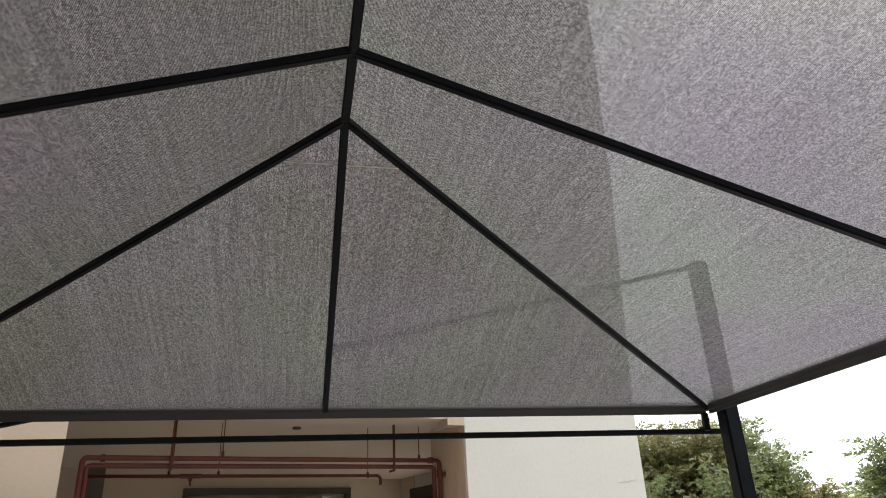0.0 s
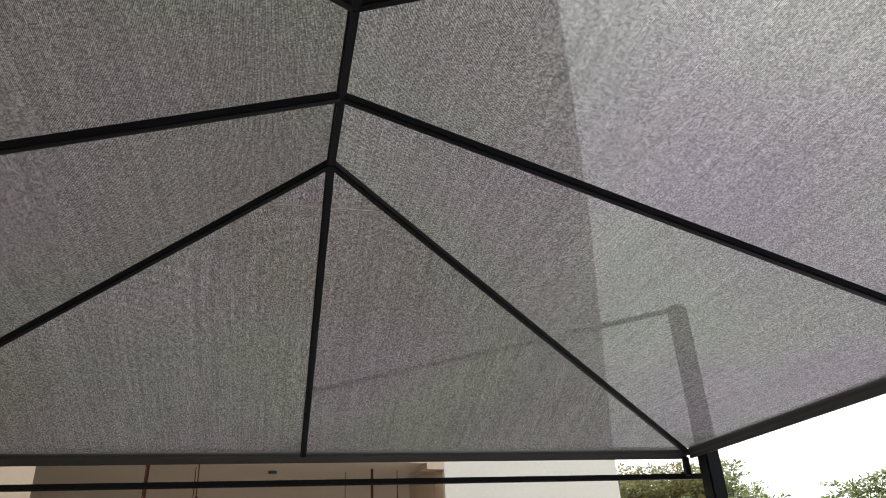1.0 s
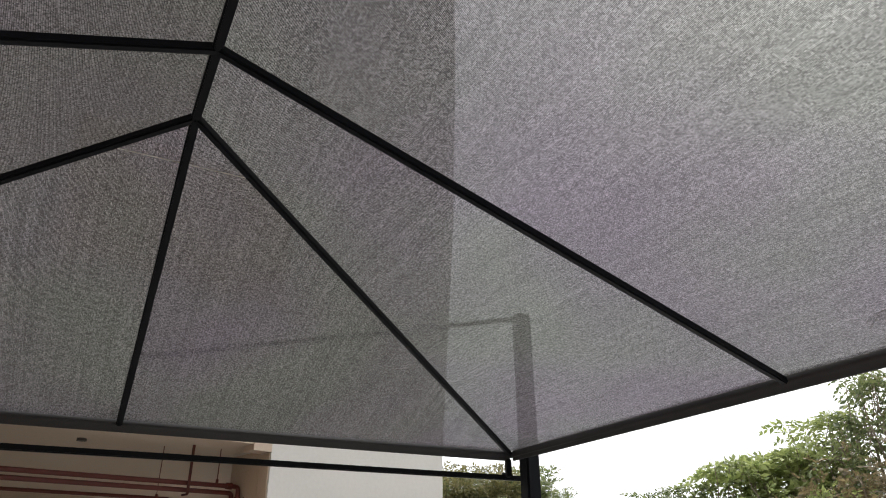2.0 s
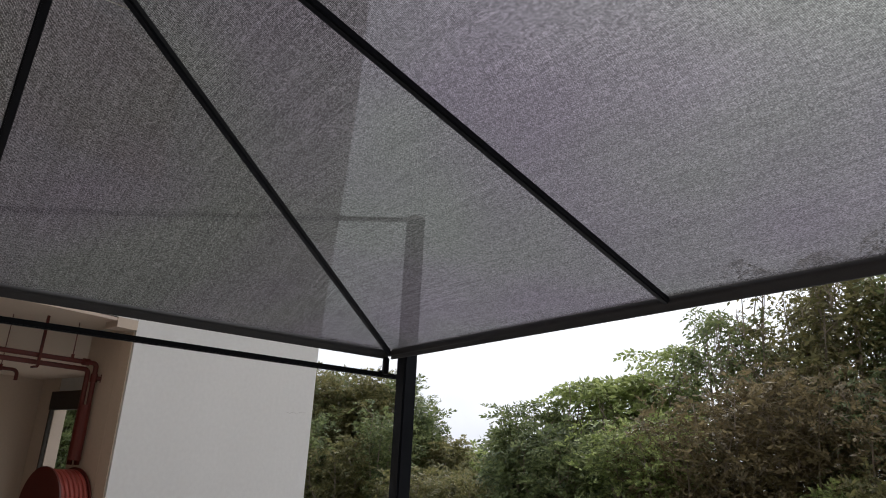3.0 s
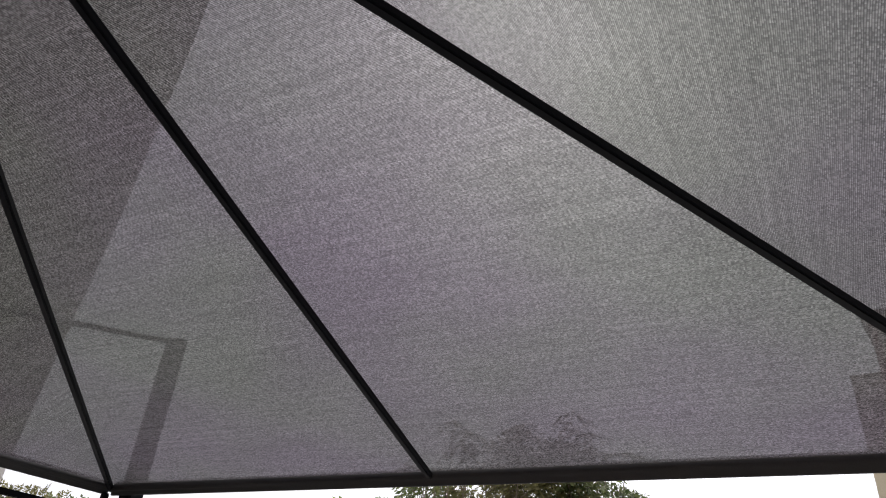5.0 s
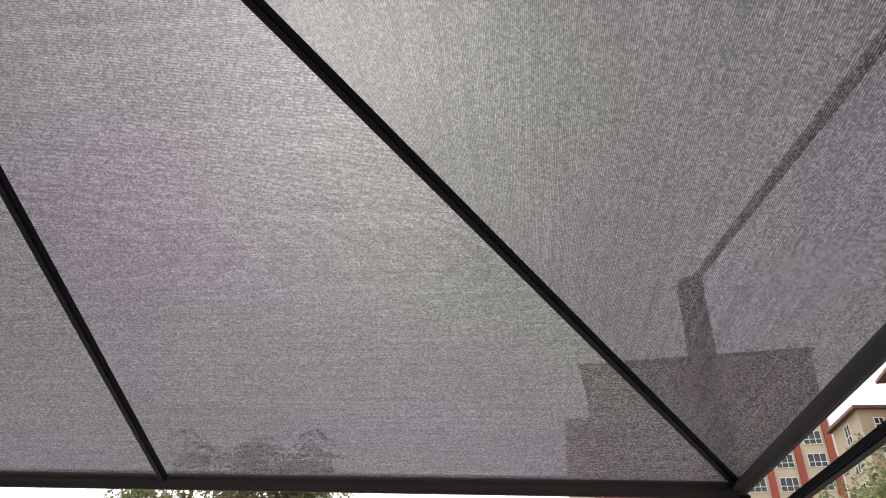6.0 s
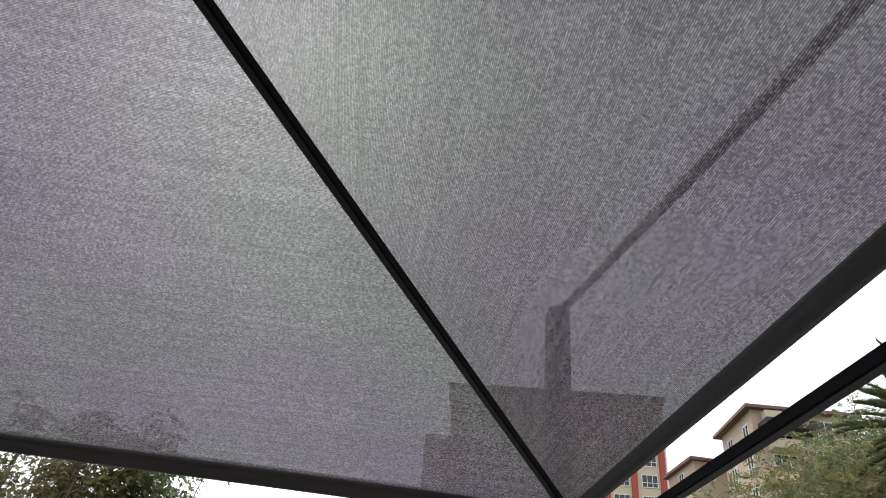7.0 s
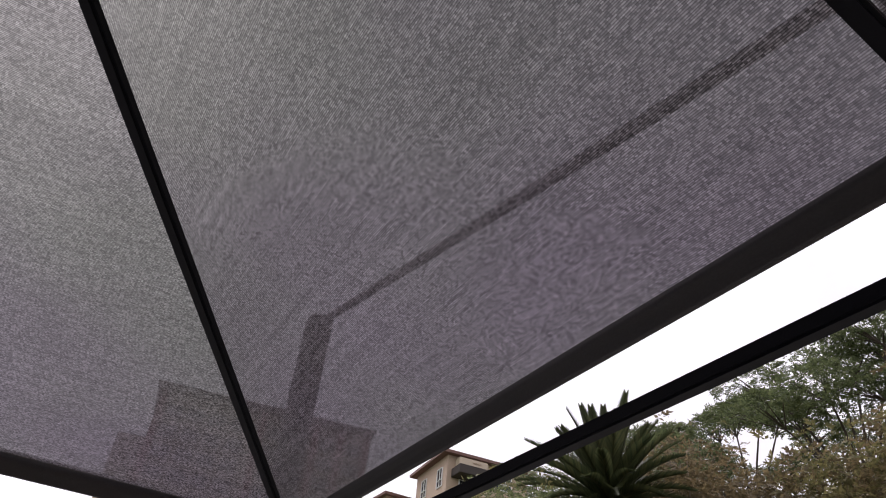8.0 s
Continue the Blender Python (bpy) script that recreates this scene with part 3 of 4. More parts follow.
def tree(name, az, dist, el, width, leafmat, label, seed, count=1100, size=0.085, low=0.12, stems=6, droop=0.45, trunk=0.05, cone=0, bare=0, fill=0.2, shoots=0):
    """A many-stemmed tree whose top stands at elevation el: stems fan out, bear side branches, and those bear feathered leaves."""
    rng = np.random.default_rng(seed)
    x, y = at(az, dist)
    h = 1.55 + dist * math.tan(radians(el))
    t = empty(name, pose(x, y, 0), label, name, group="shrubs under the trees" if name == "shrub" else "garden trees")
    bm = bm_new()
    base, way = [], []
    fork = Vector((0, 0, h * 0.1))
    limb(bm, [Vector((0, 0, 0)), fork * 0.6, fork], trunk * 1.6, trunk * 1.2, 9)
    branches = []
    for k in range(stems):
        a = 6.283 * k / stems + rng.normal() * 0.4
        q = width * (0.15 + 0.6 * rng.random()) * (0.35 if cone else 1)
        top = h * (1.0 - (0.42 * (q / width) ** 1.5 + 0.16 * rng.random()) * (0.6 if k else 0)) - 0.1
        tip = Vector((q * math.cos(a), q * math.sin(a), top))
        wob = Vector((rng.normal(), rng.normal(), 0)) * 0.12 * width
        pts = [fork.lerp(tip, u) + wob * math.sin(u * 3.1) + Vector((math.cos(a), math.sin(a), 0)) * width * 0.25 * math.sin(u * 2.6) * (0.3 if cone else 1) for u in (0, 0.2, 0.4, 0.6, 0.8, 1)]
        limb(bm, pts, trunk, trunk * 0.18, 7)
        for j in range(9):
            u = low + (0.97 - low) * (j + rng.random()) / 9
            i0 = min(int(u * 5), 4)
            p = pts[i0].lerp(pts[i0 + 1], u * 5 - i0)
            ang = a + rng.normal() * 1.5
            ln = width * (0.3 + 0.4 * rng.random()) * ((1.15 - u) * 1.2 if cone else (1.15 - 0.6 * u))
            e = p + Vector((math.cos(ang), math.sin(ang), 0.55 + 0.5 * rng.random())) * ln * 0.85
            e.z = min(e.z, h)
            mid = p.lerp(e, 0.5) + Vector((0, 0, 0.06 * ln))
            limb(bm, [p, mid, e], trunk * 0.3, trunk * 0.08, 5)
            branches.append((p, mid, e))
            for m in range(bare):
                o = Vector(rng.normal(size=3)) * ln * 0.45 + Vector((0, 0, 0.2 * ln))
                limb(bm, [mid, mid + o * 0.5 + Vector(rng.normal(size=3)) * 0.03, mid + o], trunk * 0.12, trunk * 0.05, 4)
        branches.append((pts[3], pts[4], pts[5]))
    for k in range(count):
        p, mid, e = branches[rng.integers(0, len(branches))]
        u = rng.random() ** 0.6
        q = p.lerp(mid, u * 2) if u < 0.5 else mid.lerp(e, u * 2 - 1)
        out = Vector(rng.normal(size=3)) + (e - p).normalized() * 0.8
        out.z = out.z * 0.6 + 0.35
        q = q + Vector(rng.normal(size=3)) * width * fill * 0.5
        if q.z < h + 0.05:
            base.append(q)
            way.append(out)
    # thin upright shoots above the crown, each with tufts of leaves round its tip
    for k in range(shoots):
        p, mid, e = branches[rng.integers(0, len(branches))]
        r = width * 0.75 * math.sqrt(rng.random())
        a = rng.random() * 6.283
        foot = Vector((r * math.cos(a), r * math.sin(a), h * (0.72 + 0.1 * rng.random())))
        tip = foot + Vector((rng.normal() * 0.16, rng.normal() * 0.16, 0))
        tip.z = h * (1.0 - 0.1 * rng.random() * (r / width + 0.4)) + 0.22 * rng.random()
        limb(bm, [foot, foot.lerp(tip, 0.5) + Vector((rng.normal() * 0.04, rng.normal() * 0.04, 0)), tip], trunk * 0.3, trunk * 0.12, 5)
        for j in range(9):
            u = 1.0 if j < 6 else 0.7 + 0.2 * rng.random()
            aa = j * 1.05 + rng.random() * 0.5
            base.append(foot.lerp(tip, u))
            way.append(Vector((math.cos(aa), math.sin(aa), 0.25 + 0.3 * rng.random())))
    part("trunk", bm, BARK, t, smooth=True)
    v, f = sprays(rng, np.array(base), np.array(way), size, droop)
    mesh_of("crown", v, f, leafmat, t)
    return t


# the row of trees to the east, north end first
DENSE = "dense dark green tree with a pointed crown"
for i, (a, d, e_l, w, mt) in enumerate(((7.5, 20, 6.5, 1.8, MID_LEAF), (11, 19, 6.5, 1.8, MID_LEAF), (14.5, 21, 6.5, 1.8, MID_LEAF), (17.5, 21, 6.8, 1.8, MID_LEAF), (22, 22, 7.3, 1.8, MID_LEAF), (25.8, 22.5, 7.0, 1.6, MID_LEAF), (28.4, 22, 7.5, 1.5, OLIVE_LEAF),
        (30.4, 23, 7.0, 1.4, MID_LEAF), (32.4, 22, 7.5, 1.5, OLIVE_LEAF), (34.6, 22.5, 7.2, 1.4, MID_LEAF), (36.4, 21.5, 5.2, 1.0, MID_LEAF))):
    tree("tree", a, d, e_l, w, mt, DENSE, 11 + i, 2100, 0.10, 0.0, 7, 0.2, cone=1, fill=0.45)
tree("tree", 38.6, 21, 2.8, 0.7, OLIVE_LEAF, "small olive green tree at the end of the row", 20, 1300, 0.095, 0.0, 6, fill=0.4)
for i, (a, e_l) in enumerate(((36, 2.6), (39.5, 1.7), (42, 1.4), (45, 2.2), (48, 2.6))):
    tree("tree", a, 48, e_l, 2.6, (OLIVE_LEAF, LIGHT_LEAF)[i % 2], "distant olive green tree", 30 + i, 900, 0.24, 0.0, 7, fill=0.5)
tree("tree", 45.2, 15.5, 5.2, 0.75, MID_LEAF, "green bushy tree with thin upright shoots", 41, 1500, 0.10, 0.0, 9, 0.3, fill=0.25, shoots=9)
tree("tree", 43.6, 16.5, 2.6, 0.6, DARK_LEAF, "low dark green bush", 42, 1100, 0.08, 0.0, 6, fill=0.4)
tree("tree", 47.6, 15.0, 4.2, 1.0, DARK_LEAF, "low dark green bush", 52, 1300, 0.085, 0.0, 7, fill=0.4)
tree("tree", 50.4, 16, 6.9, 0.9, LIGHT_LEAF, "bright green tree with broad feathered leaves", 43, 520, 0.145, 0.05, 8, 0.55, fill=0.08, shoots=16)
tree("tree", 53.6, 16.5, 7.7, 1.0, LIGHT_LEAF, "light green tree with broad feathered leaves", 44, 600, 0.145, 0.05, 8, 0.55, fill=0.08, shoots=14)
tree("tree", 56.4, 16.5, 9.7, 0.9, LIGHT_LEAF, "light green slender tree", 45, 620, 0.125, 0.05, 7, 0.5, fill=0.1, shoots=9)
tree("tree", 60.6, 15.5, 12.7, 1.2, MID_LEAF, "tall thin-leaved tree with bare stems showing", 46, 720, 0.11, 0.15, 11, 0.95, bare=3, fill=0.07, shoots=10)
tree("tree", 65.4, 15.5, 16.2, 1.4, OLIVE_LEAF, "tall olive tree with thin leaves", 47, 1050, 0.11, 0.12, 12, 0.85, bare=3, fill=0.08, shoots=10)
tree("tree", 69.6, 15.0, 16.4, 1.4, OLIVE_LEAF, "tall thin-leaved tree with bare stems showing", 48, 1200, 0.115, 0.12, 12, 0.8, bare=3, fill=0.1, shoots=8)
tree("tree", 73.4, 15.2, 15.9, 1.1, MID_LEAF, "tall green tree with drooping leaves", 49, 1300, 0.12, 0.1, 10, 0.65, bare=2, fill=0.12, shoots=8)
tree("tree", 77.4, 15.4, 11.4, 0.9, MID_LEAF, "tall green tree with drooping leaves", 51, 1300, 0.12, 0.1, 8, 0.65, bare=1)
tree("tree", 81.0, 15.5, 10.2, 1.0, MID_LEAF, "green tree at the end of the row", 50, 900, 0.12, 0.1, 8, 0.6, bare=1)
for i, (a, d, e_l, w, mt, lb) in enumerate((
        (51, 14, 3.6, 1.2, MID_LEAF, "green shrub under the trees"), (54.5, 13.6, 5.0, 1.1, LIGHT_LEAF, "light green shrub under the trees"),
        (58, 13.4, 6.0, 1.2, DRY_LEAF, "brown twiggy shrub under the trees"), (62, 13.2, 8.0, 1.3, DRY_LEAF, "brown twiggy shrub under the trees"),
        (66, 13.4, 9.0, 1.3, DRY_LEAF, "brown twiggy shrub under the trees"), (70, 13.2, 7.5, 1.2, DRY_LEAF, "brown twiggy shrub under the trees"),
        (73.5, 13.2, 8.5, 1.3, DARK_LEAF, "dark green shrub under the trees"), (77.5, 13.4, 8.5, 1.3, DARK_LEAF, "dark green shrub under the trees"),
        (81.5, 13.6, 6.5, 1.2, DARK_LEAF, "dark green shrub under the trees"), (86, 14, 5, 1.3, DARK_LEAF, "dark green shrub under the trees"),
        (26.5, 20, 4.6, 1.1, MID_LEAF, "green shrub under the trees"), (30, 19.5, 2.4, 1.0, OLIVE_LEAF, "olive shrub under the trees"), (33.6, 19.5, 5.2, 0.8, MID_LEAF, "green shrub under the trees"), (38, 18, 0.2, 1.1, OLIVE_LEAF, "olive shrub under the trees"),
        (41.5, 17, -0.4, 1.0, OLIVE_LEAF, "olive shrub under the trees"), (67, 12.2, 0.6, 0.5, LIGHT_LEAF, "yellow-green shrub under the trees"), (71, 12.0, 1.6, 0.7, OLIVE_LEAF, "olive shrub under the trees"))):
    tree("shrub", a, d, e_l, w, mt, lb, 60 + i, 1250, 0.08, 0.0, 8, 0.4, 0.035, bare=2 if mt == DRY_LEAF else 0, fill=0.4)

# southern trees, flat-topped trees and palm
for i, (a, d, e_l, w, mt, lb) in enumerate((
        (112, 12.5, 11.8, 1.2, LIGHT_LEAF, "dense bright green tree beyond the tie bar"), (115.5, 12.5, 12.2, 1.3, LIGHT_LEAF, "dense bright green tree beyond the tie bar"),
        (119, 13, 13.8, 1.4, MID_LEAF, "dense green tree beyond the tie bar"), (122, 12.5, 16.7, 1.4, MID_LEAF, "dense green tree beyond the tie bar"),
        (125.2, 12.5, 18.9, 1.4, OLIVE_LEAF, "dense olive green tree beyond the tie bar"), (129, 14, 21.2, 1.4, MID_LEAF, "dense green tree beside the palm"),
        (139.5, 15, 24.0, 1.4, DRY_LEAF, "brownish green tree behind the palm"), (150, 15.5, 21.6, 1.6, DRY_LEAF, "brownish green tree with a rounded crown"),
        (154.5, 14.5, 22.6, 1.7, OLIVE_LEAF, "brownish green tree with a rounded crown"), (160, 14, 23.5, 1.8, DRY_LEAF, "brownish green tree with a rounded crown"),
        (117, 14.8, 12.8, 1.5, DARK_LEAF, "dense dark green tree beyond the tie bar"), (121, 14.8, 14.8, 1.5, DARK_LEAF, "dense dark green tree beyond the tie bar"), (124.2, 14.8, 18.3, 1.5, DARK_LEAF, "dense dark green tree beyond the tie bar"),
        (130.6, 16.5, 21.8, 1.4, DARK_LEAF, "dense dark green tree behind the palm"), (133.6, 16.5, 23.0, 1.5, MID_LEAF, "dense green tree behind the palm"), (136.4, 16.5, 23.9, 1.5, DARK_LEAF, "dense dark green tree behind the palm"))):
    tree("tree", a, d, e_l, w, mt, lb, 80 + i, 7000 if a > 137 else 5200, 0.095 if a > 137 else 0.07, 0.2, 11, 0.35, fill=0.55)


DARK_BARK = mottled("dark_bark", (0.04, 0.032, 0.025), (0.09, 0.07, 0.055), 3, 30, 0.9, bump=0.6, depth=0.02)


def flat_tree(az, dist, el, width, seed, label):
    """A flat-topped tree: a forking trunk that carries wide level layers of fine leaves."""
    rng = np.random.default_rng(seed)
    x, y = at(az, dist)
    h = 1.55 + dist * math.tan(radians(el))
    t = empty("tree", pose(x, y, 0), label, "tree", group="flat-topped trees")
    bm = bm_new()
    fork = Vector((0, 0, h * 0.6))
    limb(bm, [Vector((0, 0, 0)), Vector((0.15, 0.1, h * 0.3)), fork], 0.3, 0.2, 9)
    base, way = [], []
    for k in range(14):
        a = k * 2.4 + rng.normal() * 0.3
        q = width * math.sqrt((k + 0.3) / 14)
        z = h * (0.985 - 0.05 * (q / width) ** 2 - (0.0, 0.02, 0.13, 0.15)[k % 4] - 0.015 * rng.random())
        c = Vector((q * math.cos(a), q * math.sin(a), z))
        mid = fork.lerp(c, 0.55) + Vector((0, 0, 0.03 * h)) + Vector(rng.normal(size=3)) * 0.3
        limb(bm, [fork, mid, c], 0.09, 0.03, 6)
        w = width * (0.26 + 0.16 * rng.random())
        for j in range(5):
            o = rng.normal(size=2) * w * 0.5
            limb(bm, [mid.lerp(c, 0.6), Vector((c.x + o[0], c.y + o[1], c.z + 0.15))], 0.04, 0.015, 4)
        m = 400
        rr, aa = np.sqrt(rng.random(m)) * w, rng.random(m) * 6.283
        zz = c.z + 0.12 * (1 - (rr / w) ** 2) * w + rng.normal(scale=0.07, size=m)
        base.append(np.stack([c.x + rr * np.cos(aa), c.y + rr * np.sin(aa), zz], 1))
        way.append(np.stack([np.cos(aa), np.sin(aa), np.full(m, 0.1)], 1) + rng.normal(scale=0.35, size=(m, 3)))
    part("trunk", bm, DARK_BARK, t, smooth=True)
    v, f = sprays(rng, np.concatenate(base), np.concatenate(way), 0.135, 0.1, 4, 2.4)
    mesh_of("crown", v, f, DARK_LEAF, t)


flat_tree(153, 34, 28.6, 5.2, 91, "tall flat-topped tree with layered dark foliage")
flat_tree(162, 31, 30.8, 4.6, 92, "tall flat-topped tree with layered dark foliage")
flat_tree(144.5, 40, 25.2, 5.0, 93, "flat-topped tree with layered dark foliage")
flat_tree(137.5, 46, 24.2, 4.6, 94, "flat-topped tree with layered dark foliage")

# palm with stiff feathered fronds
PALM = leaf_material("palm_green", (0.03, 0.045, 0.02), (0.085, 0.095, 0.04))
px, py = at(133.8, 11.5)
ph = 5.5
palm = empty("palm_tree", pose(px, py, 0), "palm tree with stiff feathered green fronds", "palm tree")
bm = bm_new()
limb(bm, [Vector((0, 0, 0)), Vector((0.05, 0, ph * 0.5)), Vector((0, 0, ph))], 0.2, 0.16, 12)
part("trunk", bm, BARK, palm, smooth=True)
rng = np.random.default_rng(7)
for k in range(84):
    a = k * 2.39996
    tilt = 1.5 - 2.0 * (k / 83) + rng.normal() * 0.05
    L = 1.5 + 0.4 * rng.random() - 0.65 * k / 83
    bm = bm_new()
    dirh = Vector((math.cos(a), math.sin(a), 0))
    pts, ang, p = [], tilt, Vector((0, 0, ph)) + dirh * 0.08
    for j in range(13):
        pts.append(p.copy())
        p = p + (dirh * math.cos(ang) + Vector((0, 0, math.sin(ang)))) * L / 12
        ang -= 0.03 + 0.07 * k / 83
    limb(bm, pts, 0.02, 0.006, 5)
    across = dirh.cross(Vector((0, 0, 1)))
    for j in range(3, 46):
        u = j / 46 * 12
        i0 = min(int(u), 11)
        q = pts[i0].lerp(pts[i0 + 1], u - i0)
        fwd = (pts[i0 + 1] - pts[i0]).normalized()
        nn = across.cross(fwd)
        ll = 0.23 * math.sin(math.pi * min(1, 0.22 + 0.74 * j / 46)) + 0.06
        for sg in (1, -1):
            tip = q + (across * sg * 0.6 + fwd * 1.0 + nn * 0.3).normalized() * ll
            w = fwd * 0.03
            v0, v1, v2 = bm.verts.new(q - w), bm.verts.new(q + w), bm.verts.new(tip)
            v3 = bm.verts.new(q.lerp(tip, 0.5) + w * 1.2 + nn * 0.012)
            bm.faces.new((v0, v3, v2))
            bm.faces.new((v0, v1, v3))
    part("frond", bm, PALM if k < 62 or k % 3 else DRY_LEAF, palm)

# ---- far apartment buildings on the south-east side ----
CREAM = mottled("cream_render", (0.50, 0.42, 0.30), (0.58, 0.49, 0.37), 0.3, 6, 0.85, bump=0.1)
TAN = mottled("tan_render", (0.44, 0.34, 0.25), (0.50, 0.39, 0.30), 0.3, 6, 0.85, bump=0.1)
REDR = mottled("red_render", (0.32, 0.06, 0.04), (0.38, 0.085, 0.055), 0.3, 6, 0.8, bump=0.1)
ROOFT = mottled("brown_red_roof_tile", (0.14, 0.075, 0.06), (0.21, 0.115, 0.095), 0.5, 8, 0.8, bump=0.3, depth=0.03)
WHITE = mottled("white_window_frame", (0.7, 0.7, 0.68), (0.78, 0.78, 0.76), 2, 20, 0.5)
GLASS, gn, gl, gb = mat("dark_window_glass", 0.06)
gb.inputs["Base Color"].default_value = (0.03, 0.035, 0.04, 1)


def window_meshes(w, h, bars):
    bm = bm_new()
    t = 0.09
    xs = [-w / 2, -w / 2 + t]
    for k in range(1, bars):
        x = -w / 2 + w * k / bars
        xs += [x - 0.035, x + 0.035]
    xs += [w / 2 - t, w / 2]
    zs = [0, t, h * 0.38 - 0.035, h * 0.38 + 0.035, h - t, h]
    vs = [[[bm.verts.new((x, y, z)) for z in zs] for x in xs] for y in (-0.08, 0.06)]
    nx, nz = len(xs) - 1, len(zs) - 1

    def solid(a, c):
        return 0 <= a < nx and 0 <= c < nz and (a % 2 == 0 or c % 2 == 0)

    for a in range(nx):
        for c in range(nz):
            if not solid(a, c):
                continue
            ring = ((a, c), (a + 1, c), (a + 1, c + 1), (a, c + 1))
            bm.faces.new([vs[0][p][q] for p, q in ring])
            bm.faces.new([vs[1][p][q] for p, q in ring[::-1]])
            for k, (da, dc) in enumerate(((0, -1), (1, 0), (0, 1), (-1, 0))):
                if not solid(a + da, c + dc):
                    (p, q), (p2, q2) = ring[k], ring[(k + 1) % 4]
                    bm.faces.new((vs[0][p2][q2], vs[0][p][q], vs[1][p][q], vs[1][p2][q2]))
    fr = bpy.data.meshes.new("window")
    bm.to_mesh(fr)
    bm.free()
    fr.materials.append(WHITE)
    bm = bm_new()
    box(bm, -w / 2 + t, w / 2 - t, 0.0, 0.03, t, h - t)
    pa = bpy.data.meshes.new("pane")
    bm.to_mesh(pa)
    bm.free()
    pa.materials.append(GLASS)
    return fr, pa


WIN = window_meshes(2.25, 1.8, 3)
WIN_SMALL = window_meshes(1.0, 1.1, 2)
WIN_TALL = window_meshes(1.3, 2.0, 2)


def add_window(parent, kind, x, y, z, turn=0):
    w = new("window", kind[0])
    w.parent = parent
    w.matrix_basis = pose(x, y, z, 0, 0, turn)
    p = new("pane", kind[1])
    p.parent = w


def hip_roof(bm, x0, x1, y0, y1, z, rise, over=0.9):
    x0, x1, y0, y1 = x0 - over, x1 + over, y0 - over, y1 + over
    box(bm, x0, x1, y0, y1, z, z + 0.3)
    m = min(x1 - x0, y1 - y0) / 2
    b = [bm.verts.new(p) for p in ((x0, y0, z + 0.3), (x1, y0, z + 0.3), (x1, y1, z + 0.3), (x0, y1, z + 0.3))]
    if x1 - x0 > y1 - y0:
        r = [bm.verts.new(p) for p in ((x0 + m, (y0 + y1) / 2, z + rise), (x1 - m, (y0 + y1) / 2, z + rise))]
        for f in ((b[0], b[1], r[1], r[0]), (b[1], b[2], r[1]), (b[2], b[3], r[0], r[1]), (b[3], b[0], r[0])):
            bm.faces.new(f)
    else:
        r = [bm.verts.new(p) for p in (((x0 + x1) / 2, y0 + m, z + rise), ((x0 + x1) / 2, y1 - m, z + rise))]
        for f in ((b[0], b[1], r[0]), (b[1], b[2], r[1], r[0]), (b[2], b[3], r[1]), (b[3], b[0], r[0], r[1])):
            bm.faces.new(f)


def facing(az, dist, turn=0):
    x, y = at(az, dist)
    return pose(x, y, 0, 0, 0, -az + turn)


# cream and red tower: local x runs along the front, the front looks to -y
apt = empty("apartment_building", facing(104.0, 98, 4), "cream apartment building with red pilasters, white windows and tiled roof", "building")
AW, AH = 17.0, 44.6
bm = bm_new()
box(bm, -AW + 3.2, AW, 0, 12, 0, AH)
part("wall", bm, CREAM, apt)
bm = bm_new()
box(bm, -AW - 0.4, -AW + 3.195, 0.5, 10, 0, 37.0)
part("wall", bm, CREAM, apt)
bm = bm_new()
hip_roof(bm, -AW + 3.2, AW, 0, 12, AH + 0.004, 2.6)
part("roof", bm, ROOFT, apt)
bm = bm_new()
box(bm, -AW + 4.3, -AW + 16.0, -0.25, 0.02, 0, 26.6)
part("red_bay", bm, REDR, apt)
for x in (-AW + 3.2, 0.4, 4.4, 8.4, 12.2, 16.2):
    bm = bm_new()
    box(bm, x, x + 0.85, -0.35, 0.02, 0, AH - 0.5, 0.05)
    part("pilaster", bm, REDR, apt)
bm = bm_new()
tube(bm, (-AW + 2.0, 0.3, 0.2), (-AW + 2.0, 0.3, 25.5), 0.4, round_=True, seg=10)
part("downpipe", bm, TAN, apt)
bm = bm_new()
tube(bm, (AW + 0.2, -0.2, 0.2), (AW + 0.2, -0.2, AH - 1), 0.3, round_=True, seg=10)
part("downpipe", bm, WHITE, apt)
for st in range(14):
    z = 2.05 + st * 2.95
    for x in (2.9, 6.9, 10.8, 14.75):
        add_window(apt, WIN, x, -0.03, z)
    for x in (-11.4, -8.4, -5.4, -2.4):
        if z < 25:
            bm = bm_new()
            box(bm, x - 1.25, x + 1.25, -1.1, -0.26, z - 0.5, z + 0.45, 0.03)
            part("balcony", bm, CREAM, apt)
            add_window(apt, WIN, x, -0.29, z + 0.47)
        else:
            add_window(apt, WIN, x, -0.03, z)

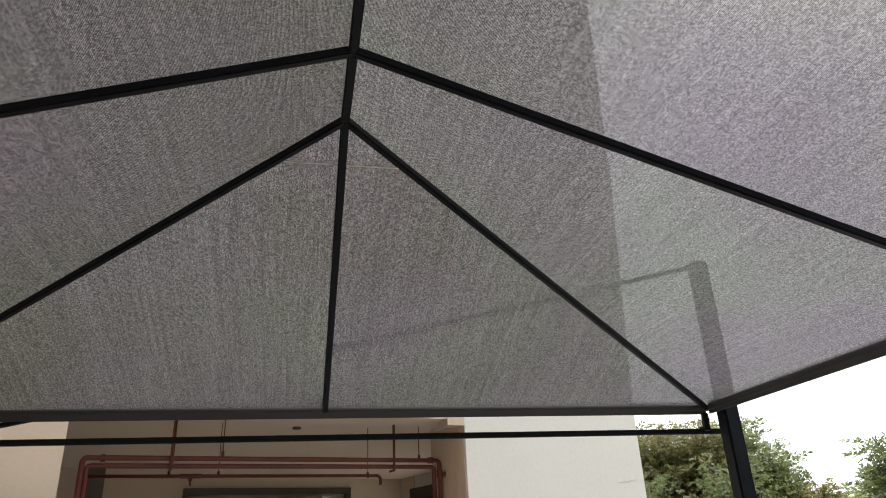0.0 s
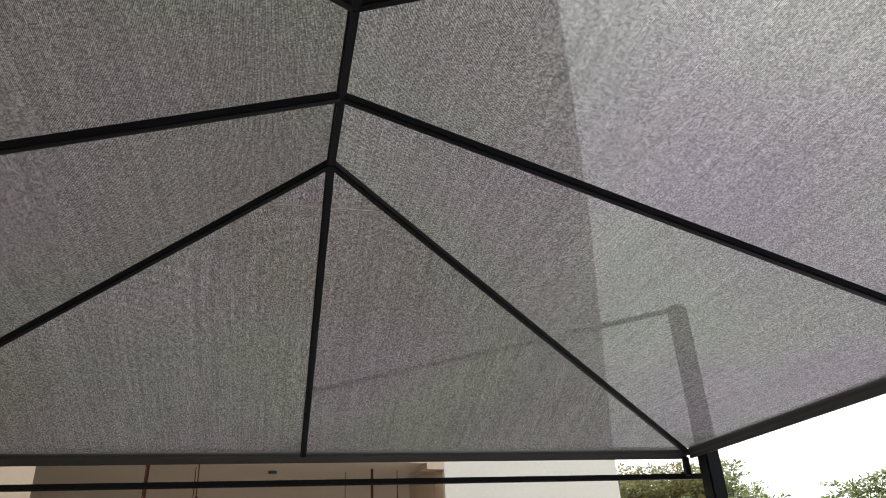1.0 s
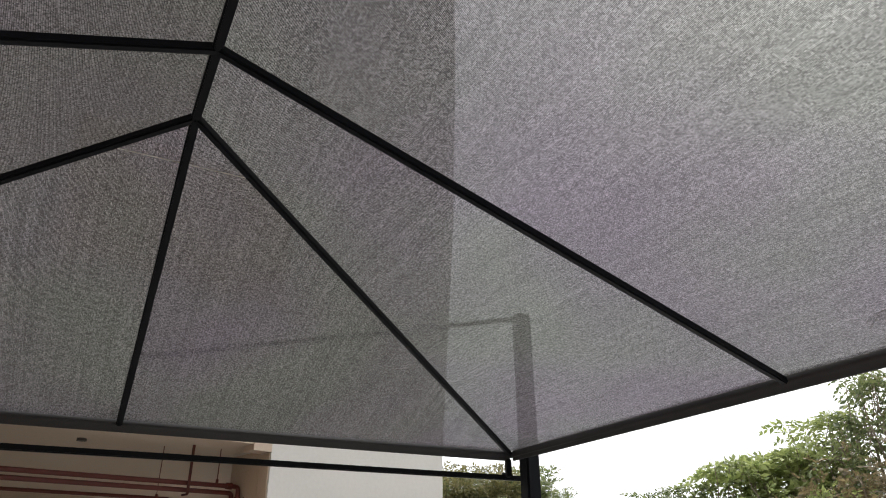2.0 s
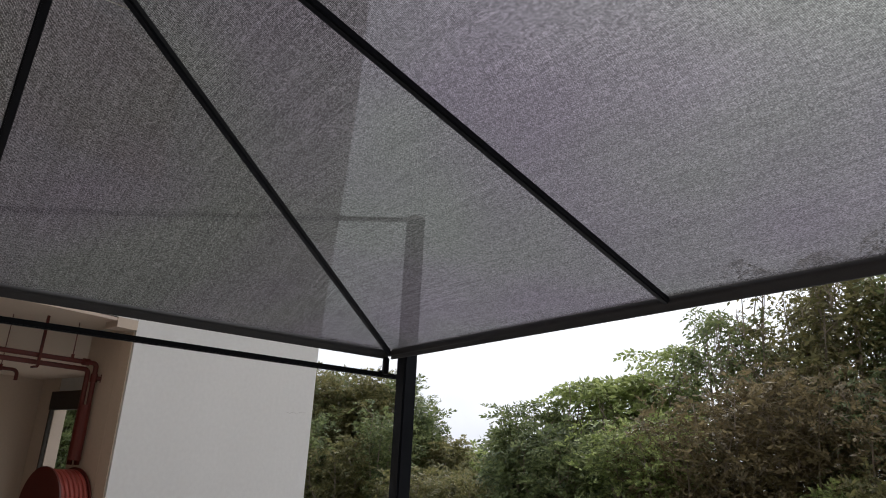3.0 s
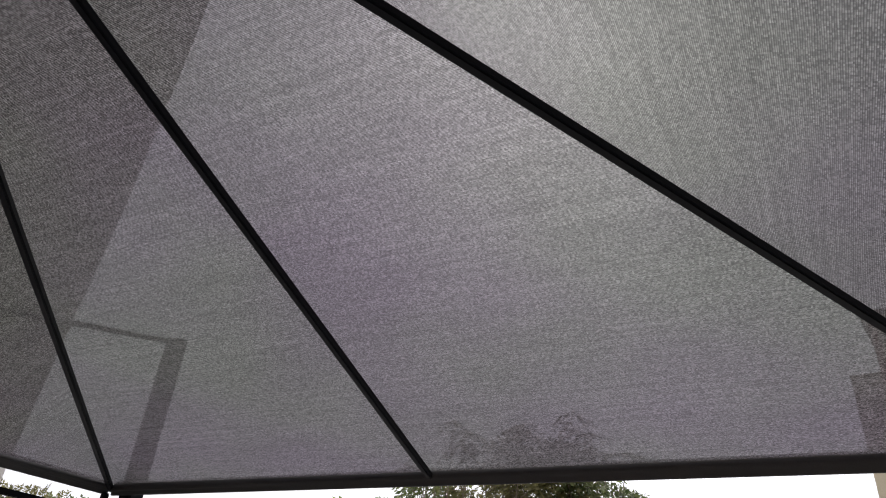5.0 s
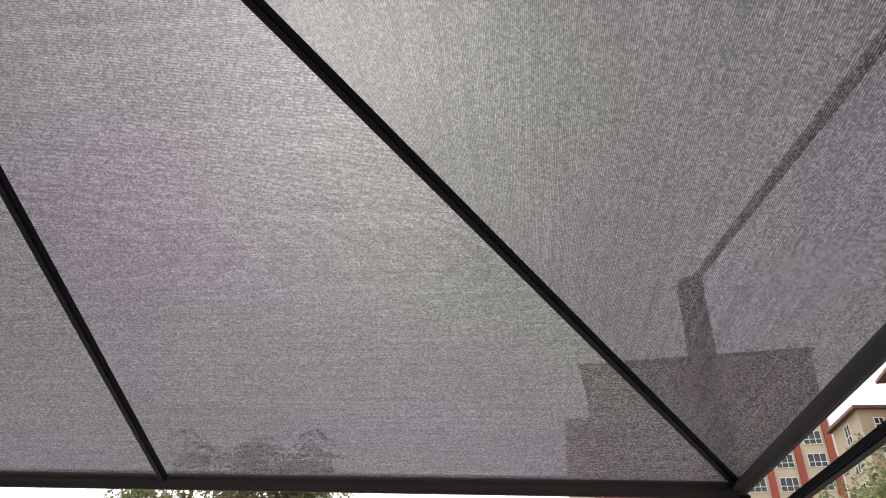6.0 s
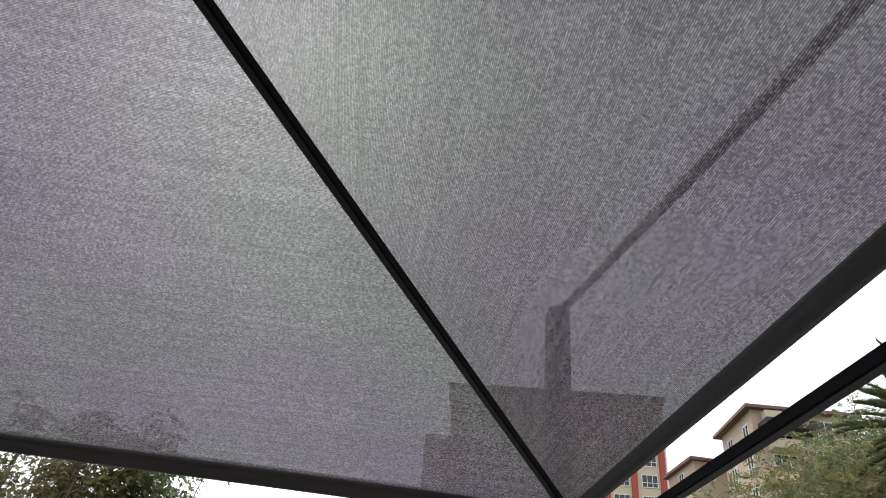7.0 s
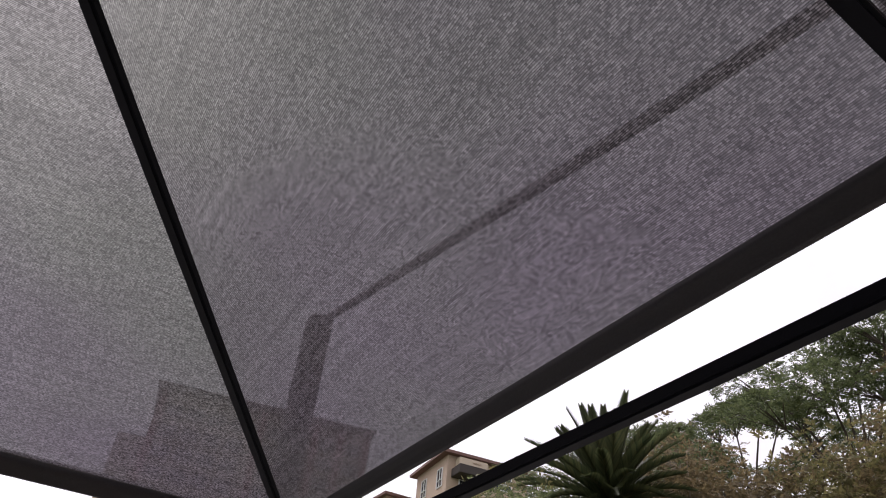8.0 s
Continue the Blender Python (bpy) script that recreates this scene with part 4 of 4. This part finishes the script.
# tan house with hipped roof: its near corner at the local origin
h1 = empty("apartment_building", facing(115.9, 76, 25), "tan rendered house with a red-brown hipped roof", "building")
HZ = 1.55 + 76 * math.tan(radians(18.7))
bm = bm_new()
box(bm, 0, 6.5, 0, 6.8, 0, HZ)
part("wall", bm, TAN, h1)
bm = bm_new()
hip_roof(bm, 0, 6.5, 0, 6.8, HZ + 0.004, 1.3, 0.5)
part("roof", bm, ROOFT, h1)
for st in range(8):
    z = HZ - 1.9 - st * 2.9
    if z > 0:
        add_window(h1, WIN_SMALL, 1.7, -0.03, z)
        add_window(h1, WIN_SMALL, 4.6, -0.03, z)
        add_window(h1, WIN_TALL, -0.03, 3.2, z - 0.6, -90)

# taller tan block with a balcony under a dark slab
h2 = empty("apartment_building", facing(120.7, 68, 24), "tall tan apartment block with overhanging roof and dark balcony", "building")
HZ = 1.55 + 68 * math.tan(radians(22.25))
bm = bm_new()
box(bm, 0, 9.5, 0, 7.8, 0, HZ)
part("wall", bm, TAN, h2)
bm = bm_new()
hip_roof(bm, 0, 9.5, 0, 7.8, HZ + 0.004, 0.8, 0.7)
part("roof", bm, ROOFT, h2)
bm = bm_new()
box(bm, 0.9, 4.2, -1.0, -0.01, HZ - 1.3, HZ - 0.3, 0.04)
part("bay", bm, CREAM, h2)
bm = bm_new()
for k in range(5):
    box(bm, 2.4, 3.4, -1.03, -1.01, HZ - 0.78 + k * 0.04, HZ - 0.76 + k * 0.04)
part("louvre", bm, TAN, h2)
bm = bm_new()
box(bm, 0.5, 5.4, -2.0, -0.02, HZ - 2.3, HZ - 1.4, 0.04)
part("canopy_slab", bm, DARKBOX, h2)
for st in range(8):
    z = HZ - 3.0 - st * 3.0
    if z > 0:
        add_window(h2, WIN_TALL, -0.03, 1.6, z, -90)
        add_window(h2, WIN_TALL, -0.03, 5.6, z, -90)
        add_window(h2, WIN, 6.4, -0.03, z + 0.6)
        bm = bm_new()
        box(bm, 1.1, 4.0, -1.3, -0.02, z - 1.0, z - 0.1, 0.04)
        part("balcony", bm, CREAM, h2)
        add_window(h2, WIN, 2.5, -0.03, z + 0.0)
